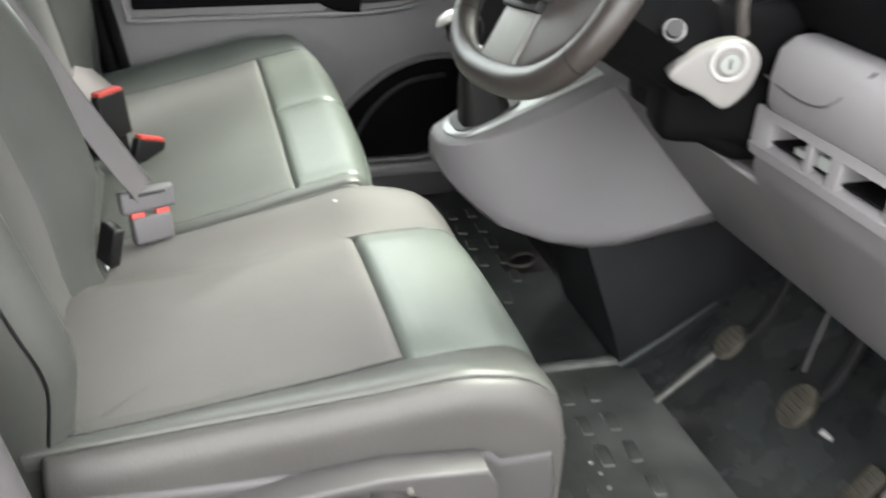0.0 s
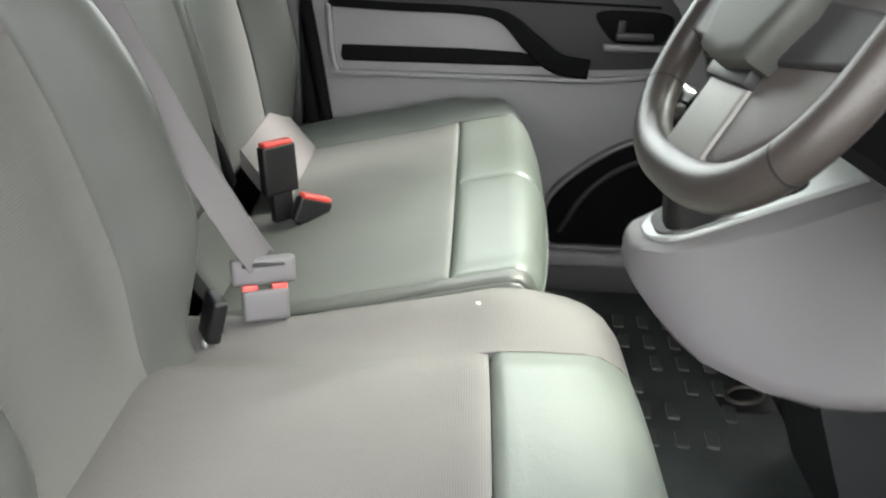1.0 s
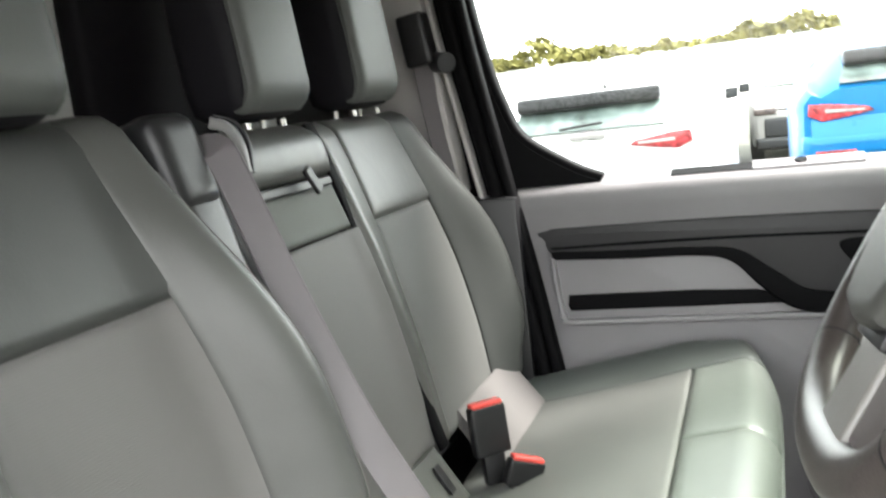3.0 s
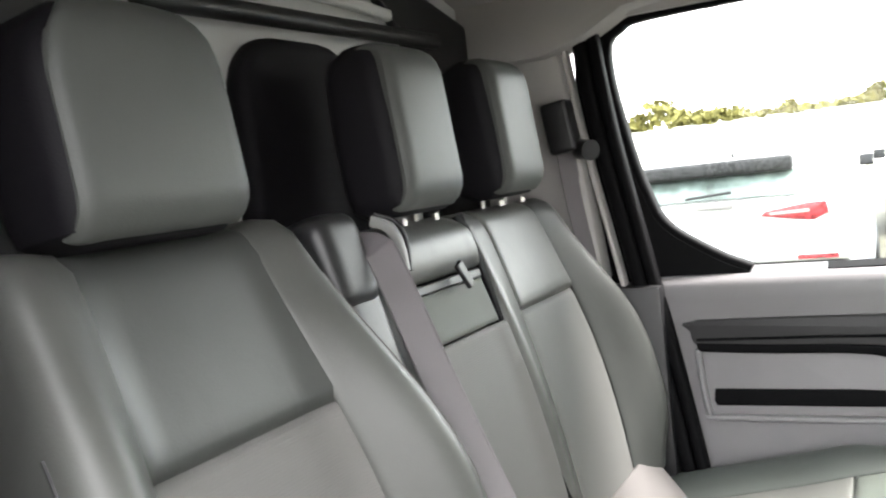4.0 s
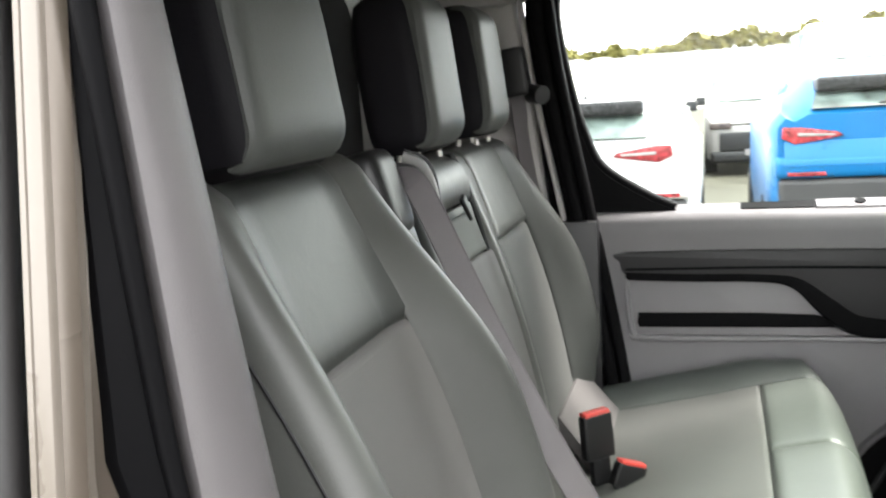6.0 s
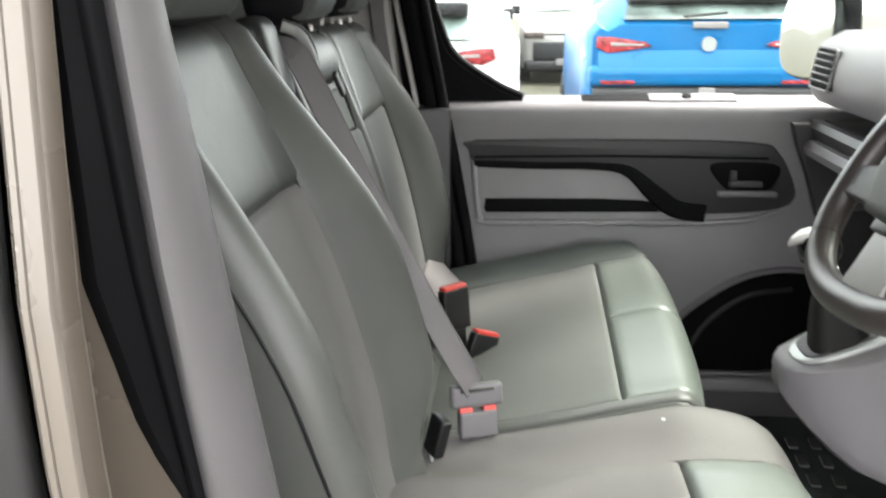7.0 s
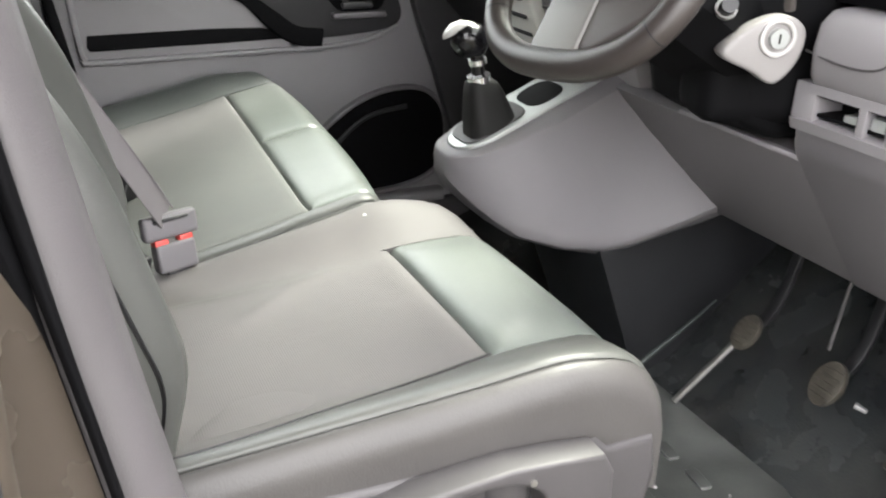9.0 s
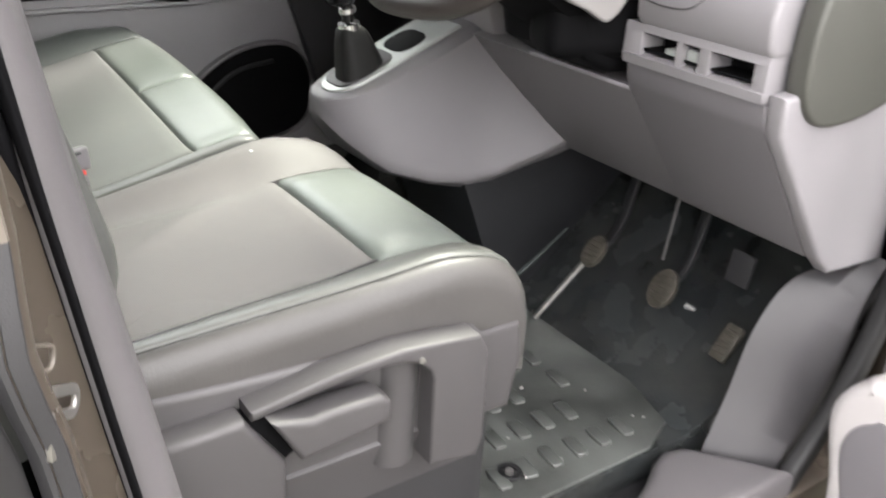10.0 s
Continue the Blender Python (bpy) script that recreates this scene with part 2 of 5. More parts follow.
def slab(pts, axis, a, b, r=0.004, seg=2):
    """A polygon given in the two other axes, extruded along axis from a to b, with rounded rims."""
    bm = bmesh.new()
    n = "xyz".index(axis)

    def at(p, d):
        q = list(p)
        q.insert(n, d)
        return q
    va = [bm.verts.new(at(p, a)) for p in pts]
    vb = [bm.verts.new(at(p, b)) for p in pts]
    fa, fb = bm.faces.new(va), bm.faces.new(list(reversed(vb)))
    for i in range(len(pts)):
        j = (i + 1) % len(pts)
        bm.faces.new((va[i], va[j], vb[j], vb[i]))
    bmesh.ops.recalc_face_normals(bm, faces=bm.faces)
    if r:
        rims = list(fa.edges) + list(fb.edges)
        bmesh.ops.bevel(bm, geom=rims, offset=r, segments=seg, profile=0.6, affect='EDGES')
    return bm


def smooth_path(pts, n=8, closed=False):
    """Catmull-Rom through the points."""
    P = [Vector(p) for p in pts]
    out = []
    m = len(P)
    for i in range(m if closed else m - 1):
        if closed:
            a, b, c, d = P[i - 1], P[i], P[(i + 1) % m], P[(i + 2) % m]
        else:
            b, c = P[i], P[i + 1]
            a = P[i - 1] if i else b * 2 - c
            d = P[i + 2] if i + 2 < m else c * 2 - b
        for k in range(n):
            t = k / n
            out.append(0.5 * (2 * b + (c - a) * t + (2 * a - 5 * b + 4 * c - d) * t * t + (3 * b - a - 3 * c + d) * t ** 3))
    if not closed:
        out.append(P[-1])
    return out


def sweep(path, section, closed=False, up=(0, 0, 1), scale=None, bm=None):
    """A closed section (side, up) carried along a path; up names the section's second axis."""
    bm = bm or bmesh.new()
    path = [Vector(p) for p in path]
    rings, m = [], len(path)
    for i, p in enumerate(path):
        if closed:
            t = path[(i + 1) % m] - path[i - 1]
        else:
            t = path[min(i + 1, m - 1)] - path[max(i - 1, 0)]
        t.normalize()
        u0 = Vector(up[i] if isinstance(up, list) else up)
        s = t.cross(u0).normalized()
        u = s.cross(t).normalized()
        k = scale[i] if scale else 1.0
        rings.append([bm.verts.new(p + s * a * k + u * b * k) for a, b in section])
    n = len(section)
    for i in range(m if closed else m - 1):
        r0, r1 = rings[i], rings[(i + 1) % m]
        for j in range(n):
            bm.faces.new((r0[j], r0[(j + 1) % n], r1[(j + 1) % n], r1[j]))
    if not closed:
        bm.faces.new(list(reversed(rings[0])))
        bm.faces.new(rings[-1])
    return bm


def disc(r, n=12, squash=1.0):
    return [(r * math.cos(2 * math.pi * i / n), r * squash * math.sin(2 * math.pi * i / n)) for i in range(n)]


def rrect(w, h, r, n=4):
    out = []
    for cx, cy, a0 in ((w / 2 - r, h / 2 - r, 0), (-w / 2 + r, h / 2 - r, 90), (-w / 2 + r, -h / 2 + r, 180), (w / 2 - r, -h / 2 + r, 270)):
        for k in range(n + 1):
            a = radians(a0 + 90 * k / n)
            out.append((cx + r * math.cos(a), cy + r * math.sin(a)))
    return out


def rod(a, b, r, n=12, bm=None, r2=None):
    a, b = Vector(a), Vector(b)
    up = (0, 0, 1) if abs((b - a).normalized().z) < 0.9 else (1, 0, 0)
    return sweep([a, b], disc(r, n), up=up, bm=bm, scale=[1, (r2 or r) / r])


def loft(rings, caps=True, bm=None):
    bm = bm or bmesh.new()
    vs = [[bm.verts.new(p) for p in ring] for ring in rings]
    n = len(vs[0])
    for r0, r1 in zip(vs, vs[1:]):
        for j in range(n):
            bm.faces.new((r0[j], r0[(j + 1) % n], r1[(j + 1) % n], r1[j]))
    if caps:
        bm.faces.new(list(reversed(vs[0])))
        bm.faces.new(vs[-1])
    return bm


def step(x):
    x = min(max(x, 0.0), 1.0)
    return x * x * (3 - 2 * x)


def roll(u, flat, r):
    """Arc length u over a flat top that rolls over an edge of radius r: how far out, how far down."""
    if u <= flat:
        return u, 0.0
    a = (u - flat) / r
    if a < math.pi / 2:
        return flat + r * math.sin(a), r * (1 - math.cos(a))
    return flat + r, r + (u - flat - r * math.pi / 2)


def pillow(S, u0, u1, v0, v1, nu=14, nv=14, edge=0.012, drop=0.007, thick=0.02, flip=False, side=1.0):
    """An upholstered panel on the surface S(u, v): puffed, with its rim sunk into the seams."""
    def spread(a, b, n):
        e = min(edge, (b - a) / 3)
        inner = [a + e + (b - a - 2 * e) * i / (n - 1) for i in range(n)]
        return [a, a + e * 0.2, a + e * 0.5] + inner + [b - e * 0.5, b - e * 0.2, b]
    us, vs = spread(u0, u1, nu), spread(v0, v1, nv)
    bm = bmesh.new()
    top, e = [], 1e-3
    for u in us:
        row = []
        for v in vs:
            p = Vector(S(u, v))
            nrm = (Vector(S(u + e, v)) - Vector(S(u - e, v))).cross(Vector(S(u, v + e)) - Vector(S(u, v - e)))
            nrm = nrm.normalized() * (-1 if flip else 1) if nrm.length > 1e-12 else Vector((0, 0, 1))
            ku = 1 - min(max(min(u - u0, u1 - u) / edge, 0), 1)
            kv = 1 - min(max(min(v - v0, v1 - v) / edge, 0), 1)
            row.append((p, nrm, max(ku * ku, kv * kv * side) * drop))
        top.append(row)
    V = [[bm.verts.new(p - n_ * d) for p, n_, d in row] for row in top]
    B = {}
    nu_, nv_ = len(us), len(vs)
    for i in range(nu_ - 1):
        for j in range(nv_ - 1):
            bm.faces.new((V[i][j], V[i + 1][j], V[i + 1][j + 1], V[i][j + 1]))
    rim = [(i, 0) for i in range(nu_)] + [(nu_ - 1, j) for j in range(1, nv_)] + [(i, nv_ - 1) for i in range(nu_ - 2, -1, -1)] + [(0, j) for j in range(nv_ - 2, 0, -1)]
    low = []
    for i, j in rim:
        p, n_, d = top[i][j]
        low.append(bm.verts.new(p - n_ * (d + thick)))
    m = len(rim)
    for k in range(m):
        a, b = rim[k], rim[(k + 1) % m]
        bm.faces.new((V[a[0]][a[1]], low[k], low[(k + 1) % m], V[b[0]][b[1]]))
    c = bm.verts.new(sum((v.co for v in low), Vector()) / m)
    for k in range(m):
        bm.faces.new((low[k], c, low[(k + 1) % m]))
    return bm

# ---- the cab's shell ----
ground_bm = bmesh.new()
bmesh.ops.create_grid(ground_bm, x_segments=8, y_segments=8, size=400)
bmesh.ops.translate(ground_bm, vec=(0, 0, -0.5), verts=ground_bm.verts)
solo("ground", ground_bm, asphalt, "wet grey asphalt of a car park", "ground", kind="structure", smooth=0)

floor = thing("floor", "black moulded rubber floor of the van cab", "floor", kind="structure")
prof = [(-0.85, 0.0), (0.58, 0.0), (0.66, 0.03), (1.0, 0.33), (1.2, 0.4), (1.2, -0.06), (-0.85, -0.06)]
part("floor_pan", slab(prof, 'y', 0.03, 1.5, 0.004), rubber, floor)
mat_outline = [(0.12, 0.033), (0.48, 0.033), (0.56, 0.07), (0.6, 0.2), (0.6, 0.61), (0.44, 0.62), (0.12, 0.62)]
part("mat_edge", slab(mat_outline, 'z', 0.0005, 0.007, 0.003), driver_mat, floor, "dusty black driver mat", smooth=0)

passenger_mat = [(0.10, 0.64), (0.59, 0.64), (0.59, 1.47), (0.10, 1.47)]
part("passenger_mat", slab(passenger_mat, 'z', 0.0005, 0.004, 0.002), dusty_rubber, floor, "dusty black passenger mat", smooth=0)
part("mat_ridge", sweep([(0.20, 0.622, 0.006), (0.45, 0.620, 0.007), (0.575, 0.612, 0.008), (0.602, 0.602, 0.010)], rrect(0.022, 0.022, 0.007, 3)), tread_mat, floor, "raised dusty ridge between the mats")
mat_tread = mesh_from("mat_tread", slab(rrect(0.024, 0.052, 0.006, 2), 'z', 0.0, 0.0060, 0.0026, 3), driver_mat)
for x0, y0, nx, ny, z in ((0.20, 0.10, 6, 6, 0.007), (0.16, 0.90, 7, 6, 0.004)):
    for i in range(nx):
        for j in range(ny):
            if (i + j) % 7 == 6:
                continue
            tb_ = new("tread_block", mat_tread)
            tb_.parent = floor
            tb_.location = (x0 + 0.055 * i, y0 + 0.085 * j, z)
            tb_.rotation_euler = (0, 0, radians(-6))
rg = thing("tie_down_ring", "worn metal tie-down ring in a black floor recess", "floor ring")
part("recess", slab([(0.53 + a, 1.04 + b) for a, b in rrect(0.11, 0.09, 0.03, 5)], 'z', 0.0, 0.006, 0.002), black, rg)
part("ring", sweep([(0.53 + 0.034 * math.cos(2 * math.pi * i / 28), 1.04 + 0.028 * math.sin(2 * math.pi * i / 28), 0.016 + 0.006 * math.cos(2 * math.pi * i / 28)) for i in range(28)], disc(0.0050, 8), True), steel_dark, rg, "worn metal ring")
fs_ = thing("floor_fastener", "round black mat fastener on the floor", "fastener")
part("washer", sweep([(0.225 + 0.017 * math.cos(2 * math.pi * i / 24), 0.105 + 0.017 * math.sin(2 * math.pi * i / 24), 0.010) for i in range(24)], rrect(0.01, 0.006, 0.002, 2), True), black, fs_)
part("stud", rod((0.225, 0.105, 0.004), (0.225, 0.105, 0.014), 0.007), steel, fs_)
crumbs = bmesh.new()
crng = random.Random(11)
for i in range(26):
    p = (crng.uniform(0.2, 0.62), crng.uniform(0.05, 0.58), 0.0085)
    s = crng.uniform(0.0015, 0.004)
    rbox((p[0] - s, p[1] - s * 0.7, p[2] - 0.002), (p[0] + s, p[1] + s * 0.7, p[2] + s), s * 0.3, 1, crumbs)
solo("crumbs", crumbs, white_plastic, "tiny pale crumbs scattered on the rubber mat", "crumbs", kind="stuff")

# roof lining, rolled down towards the sides
roof_pts = [(-0.06, 1.36), (0.02, 1.43), (0.2, 1.47), (0.75, 1.48), (1.3, 1.47), (1.44, 1.43), (1.49, 1.365), (1.56, 1.365), (1.56, 1.55), (-0.12, 1.55), (-0.12, 1.36)]
solo("ceiling", slab(roof_pts, 'x', -0.95, 0.42, 0.0), headliner, "pale grey cloth headliner of the cab", "headliner", kind="structure")

# bulkhead behind the seats, with a glazed window
bulk = thing("wall_rear", "pale grey moulded bulkhead panel behind the seats", "bulkhead", kind="structure")
part("bulkhead_panel", rbox((-0.84, -0.05, -0.05), (-0.79, 1.54, 1.5), 0.006), bulk_mat, bulk)
part("dark_trim", slab([(-0.05, -0.05), (0.40, -0.05), (0.43, 0.5), (0.44, 1.2), (0.40, 1.34), (0.36, 1.46), (-0.05, 1.46)], 'x', -0.80, -0.765, 0.012, 3), black, bulk, "black trim behind the driver")
part("dark_trim", slab([(1.18, 0.9), (1.5, 0.9), (1.5, 1.32), (1.42, 1.40), (1.12, 1.47), (1.06, 1.42), (1.16, 1.34)], 'x', -0.80, -0.77, 0.012, 3), black, bulk, "black trim behind the bench")
part("dark_rounded_shape", slab([(a + 0.79, b + 1.08) for a, b in rrect(0.30, 0.46, 0.09, 6)], 'x', -0.80, -0.755, 0.02, 4), headrest_side, bulk, "black rounded shape on the bulkhead")
part("pale_lip", sweep(smooth_path([(-0.78, 0.45, 1.0), (-0.78, 0.455, 1.25), (-0.775, 0.49, 1.345), (-0.775, 0.56, 1.385), (-0.775, 0.9, 1.395), (-0.775, 1.1, 1.385)], 6), rrect(0.022, 0.02, 0.007), up=(1, 0, 0)), bulk_mat, bulk)
part("upper_rail", rod((-0.755, 0.46, 1.335), (-0.755, 1.24, 1.345), 0.016), black, bulk, "black upper rail")
screen = thing("window_2", "green-tinted sloping windscreen of the van", "windscreen", kind="structure")
part("pane", slab([(0.42, 1.43), (0.43, 1.44), (1.25, 0.995), (1.24, 0.985)], 'y', -0.05, 1.5, 0), screen_glass, screen, smooth=0)
part("header_rail", rbox((0.37, -0.05, 1.39), (0.45, 1.5, 1.5), 0.02, 3), headliner, screen)
solo("wall_front", rbox((1.2, -0.06, -0.05), (1.26, 1.52, 0.75), 0.01), black, "black firewall behind the pedals", "firewall", kind="structure")

# ---- far door ----
DY = 1.495
door = thing("door_1", "grey plastic passenger door card with black inlays, closed", "door", kind="structure")
card = [(-0.425, -0.03), (0.86, -0.03), (0.86, 0.81), (-0.41, 0.81), (-0.425, 0.79)]
part("door_card", slab(card, 'y', DY, DY + 0.05, 0.012), door_plastic, door)
ledge = [(DY - 0.004, 0.70), (DY - 0.016, 0.76), (DY - 0.020, 0.786), (DY - 0.012, 0.800), (DY + 0.005, 0.808), (DY + 0.049, 0.820), (DY + 0.049, 0.70)]
part("sill_ledge", slab(ledge, 'x', -0.42, 0.86, 0.004), door_plastic, door, "rounded grey window ledge")
part("sill_vent", slab([(DY + 0.012, 0.806), (DY + 0.012, 0.8125), (DY + 0.046, 0.822), (DY + 0.046, 0.813)], 'x', -0.085, 0.075, 0.001), matte_black, door, "black demister slot")
cap = part("sill_cap", slab([(DY + 0.008, 0.805), (DY + 0.008, 0.8135), (DY + 0.047, 0.8245), (DY + 0.047, 0.813)], 'x', 0.075, 0.28, 0.002), plastic_light, door)
part("cap_hole", rod((0.165, DY + 0.031, 0.812), (0.165, DY + 0.028, 0.8225), 0.012, 16), matte_black, cap)
inlay = smooth_path([(-0.358, 0, 0.692), (-0.345, 0, 0.717), (0.0, 0, 0.720), (0.32, 0, 0.715), (0.385, 0, 0.690), (0.425, 0, 0.62), (0.430, 0, 0.575), (0.38, 0, 0.548), (0.2, 0, 0.536), (0.15, 0, 0.546), (0.08, 0, 0.600), (0.03, 0, 0.640), (-0.05, 0, 0.653), (-0.3, 0, 0.655), (-0.347, 0, 0.664)], 4, True)
part("inlay_panel", slab([(p.x, p.z) for p in inlay], 'y', DY - 0.010, DY + 0.03, 0.005), inlay_mat, door, "dark grey inlay panel")
part("inlay_groove", sweep(smooth_path([(-0.345, DY - 0.010, 0.676), (0.0, DY - 0.010, 0.680), (0.36, DY - 0.010, 0.676)], 6), rrect(0.006, 0.005, 0.001, 1), up=(0, 1, 0)), matte_black, door)
part("inlay_groove", sweep(smooth_path([(-0.345, DY - 0.009, 0.717), (0.0, DY - 0.009, 0.720), (0.32, DY - 0.009, 0.714), (0.380, DY - 0.009, 0.690)], 6), rrect(0.004, 0.005, 0.001, 1), up=(0, 1, 0)), black, door)
swoosh = smooth_path([(-0.345, DY - 0.008, 0.660), (-0.2, DY - 0.009, 0.656), (-0.05, DY - 0.010, 0.655), (0.03, DY - 0.011, 0.643), (0.092, DY - 0.011, 0.592), (0.150, DY - 0.010, 0.550), (0.22, DY - 0.008, 0.538)], 6)
wid = [0.5 + 0.75 * step((i / (len(swoosh) - 1) - 0.35) / 0.4) for i in range(len(swoosh))]
part("pull_grip", sweep(swoosh, rrect(0.036, 0.020, 0.006), up=(0, 1, 0), scale=wid), matte_black, door, "gloss black pull grip")
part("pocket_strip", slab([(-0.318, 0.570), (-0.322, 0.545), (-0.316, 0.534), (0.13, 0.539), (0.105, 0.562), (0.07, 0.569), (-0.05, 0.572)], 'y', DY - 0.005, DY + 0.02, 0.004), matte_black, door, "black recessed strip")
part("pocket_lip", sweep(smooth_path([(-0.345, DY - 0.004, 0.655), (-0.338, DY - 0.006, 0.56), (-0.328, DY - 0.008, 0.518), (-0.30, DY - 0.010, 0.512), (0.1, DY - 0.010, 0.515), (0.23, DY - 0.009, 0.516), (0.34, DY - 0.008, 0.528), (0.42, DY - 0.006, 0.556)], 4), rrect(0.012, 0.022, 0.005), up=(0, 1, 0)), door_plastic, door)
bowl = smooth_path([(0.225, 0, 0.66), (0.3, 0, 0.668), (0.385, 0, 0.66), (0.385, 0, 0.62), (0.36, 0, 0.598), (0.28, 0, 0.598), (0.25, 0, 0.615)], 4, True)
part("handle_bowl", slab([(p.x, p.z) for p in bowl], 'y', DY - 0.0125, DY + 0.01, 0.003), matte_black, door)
handle = part("door_handle", rbox((0.245, DY - 0.03, 0.583), (0.385, DY - 0.008, 0.598), 0.006, 3), plastic, door, "satin silver door handle")
part("handle_lever", rbox((0.27, DY - 0.026, 0.606), (0.35, DY - 0.012, 0.622), 0.006, 3), plastic_dark, handle)
part("handle_lever", rbox((0.272, DY - 0.024, 0.62), (0.288, DY - 0.012, 0.648), 0.005, 2), plastic_dark, handle)
pocket = smooth_path([(0.16, 0, 0.24), (0.27, 0, 0.345), (0.38, 0, 0.392), (0.49, 0, 0.39), (0.555, 0, 0.33), (0.565, 0, 0.23), (0.53, 0, 0.155), (0.42, 0, 0.12), (0.25, 0, 0.115), (0.16, 0, 0.125)], 5, True)
# flat black plate stands in for the pocket's shaded hollow
part("door_pocket", slab([(p.x, p.z) for p in pocket], 'y', DY - 0.005, DY + 0.02, 0.003), matte_black, door, "flat black shape for the lower door pocket's shaded hollow")
part("pocket_rim", sweep([(p.x, DY - 0.008, p.z) for p in pocket], rrect(0.012, 0.026, 0.005), True, up=(0, 1, 0)), plastic, door)
part("pocket_ridge", sweep(smooth_path([(0.19, DY - 0.006, 0.15), (0.25, DY - 0.008, 0.255), (0.34, DY - 0.008, 0.325), (0.45, DY - 0.007, 0.345)], 6), rrect(0.012, 0.008, 0.003, 2), up=(0, 1, 0)), black, door)
part("card_crease", rbox((-0.4, DY - 0.035, 0.072), (0.56, DY + 0.02, 0.108), 0.012, 3), door_plastic, door, "rounded lower door ledge")
part("kick_strip", rbox((-0.4, DY - 0.022, -0.03), (0.7, DY + 0.02, 0.073), 0.004), kick_mat, door, "dark grey lower door strip")

# window opening and frame
win = smooth_path([(-0.23, 0, 0.812), (-0.30, 0, 0.845), (-0.40, 0, 0.915), (-0.44, 0, 1.0), (-0.465, 0, 1.09), (-0.493, 0, 1.24), (-0.492, 0, 1.32), (-0.46, 0, 1.352), (-0.40, 0, 1.368), (-0.1, 0, 1.372)], 6) + smooth_path([(0.2, 0, 1.36), (0.5, 0, 1.2), (0.85, 0, 0.92), (0.85, 0, 0.812)], 4)
window = thing("window_1", "clear rain-spotted side window in a black frame", "window", kind="structure")
pane = part("pane", slab([(p.x, p.z) for p in win], 'y', DY + 0.05, DY + 0.054, 0), glass, window, smooth=0)
pane.visible_shadow = False
drops = bmesh.new()
drng = random.Random(21)
for i in range(420):
    dx, dz, r = drng.uniform(-0.44, 0.80), drng.uniform(0.845, 1.35), drng.uniform(0.0012, 0.0032)
    if dx < -0.43 + (1.0 - min(dz, 1.0)) * 1.1 or dz > 1.42 - 0.55 * max(dx - 0.1, 0):
        continue
    rim = [drops.verts.new((dx + r * math.cos(math.pi * k / 3), DY + 0.0545, dz + r * 1.2 * math.sin(math.pi * k / 3))) for k in range(6)]
    top = drops.verts.new((dx, DY + 0.0545 + r * 0.6, dz - r * 0.2))
    for k in range(6):
        drops.faces.new((rim[k], rim[(k + 1) % 6], top))
part("rain_drops", drops, glass, window, "small rain drops on the outside")
part("window_frame", sweep([(p.x, DY + 0.035, p.z) for p in win if p.x < -0.2 or p.z > 0.9], rrect(0.03, 0.04, 0.008), up=(0, 1, 0)), matte_black, window, "black window frame")
corner = [(-0.56, 0.80), (-0.2, 0.80), (-0.23, 0.812)] + [(p.x, p.z) for p in win[1:49]] + [(-0.4, 1.39), (-0.56, 1.39)]
part("frame_corner", slab(corner, 'y', DY + 0.012, DY + 0.04, 0.003), matte_black, window)
front_frame = [(0.2, 1.36), (0.5, 1.2), (0.85, 0.92), (0.85, 0.8), (0.93, 0.8), (0.93, 0.95), (0.52, 1.28), (0.2, 1.42)]
part("quarter_post", slab(front_frame, 'y', DY - 0.01, DY + 0.05, 0.005), black, window)

# far pillar
pillar = thing("wall_left", "pale grey far pillar trim with black door seals", "pillar trim", kind="structure")
part("pillar_trim", slab([(-0.80, 0.80), (-0.54, 0.78), (-0.52, 0.82), (-0.555, 1.15), (-0.59, 1.38), (-0.80, 1.45)], 'y', 1.455, 1.54, 0.012), headliner, pillar)
part("upper_trim", slab([(-0.80, 1.30), (-0.6, 1.30), (-0.50, 1.33), (-0.42, 1.372), (-0.3, 1.385), (-0.3, 1.45), (-0.8, 1.45)], 'y', 1.42, 1.54, 0.015), headliner, pillar)
part("lower_trim", rbox((-0.80, 1.44, -0.03), (-0.40, 1.53, 0.80), 0.012), black, pillar, "black lower pillar trim")
for dx, w, mm in ((0.0, 0.034, matte_black), (-0.035, 0.010, headliner), (0.03, 0.024, matte_black)):
    part("door_seal", sweep(smooth_path([(-0.36 + dx, 1.465, 0.28), (-0.41 + dx, 1.468, 0.6), (-0.457 + dx, 1.475, 0.85), (-0.512 + dx, 1.48, 1.15), (-0.535 + dx, 1.475, 1.37)], 6), rrect(w, 0.035, w * 0.4), up=(0, 1, 0)), mm, pillar, "rubber door seal")

# ---- seats ----


def cushion_surface(yc, half, x_flat, r_front, z, bolster, inner, slope=0.05, side_r=0.035, bow=0.03, wave=0.0):
    def S(u, v):
        x, dx = roll(u, x_flat, r_front)
        s = 1 if v >= 0 else -1
        w, dv = roll(abs(v), half - side_r, side_r)
        x -= bow * (w / half) ** 3 * step((u + 0.1) / 0.25)
        zz = z + slope * min(x, 0.06) + bolster * step((abs(v) - inner) / (half - side_r - inner)) * (1 - 0.5 * step((x - 0.02) / 0.14)) - dx - dv
        zz -= 0.006 * math.cos(v / half * 1.4) * step((0.02 - x) / 0.1)
        if wave:
            zz += wave * math.exp(-(((v - 0.6 * (u + 0.16) - 0.11) / 0.018) ** 2)) * math.exp(-(((u + 0.19) / 0.07) ** 2))
        return (x, yc + s * w, max(zz, z - 0.13))
    return S


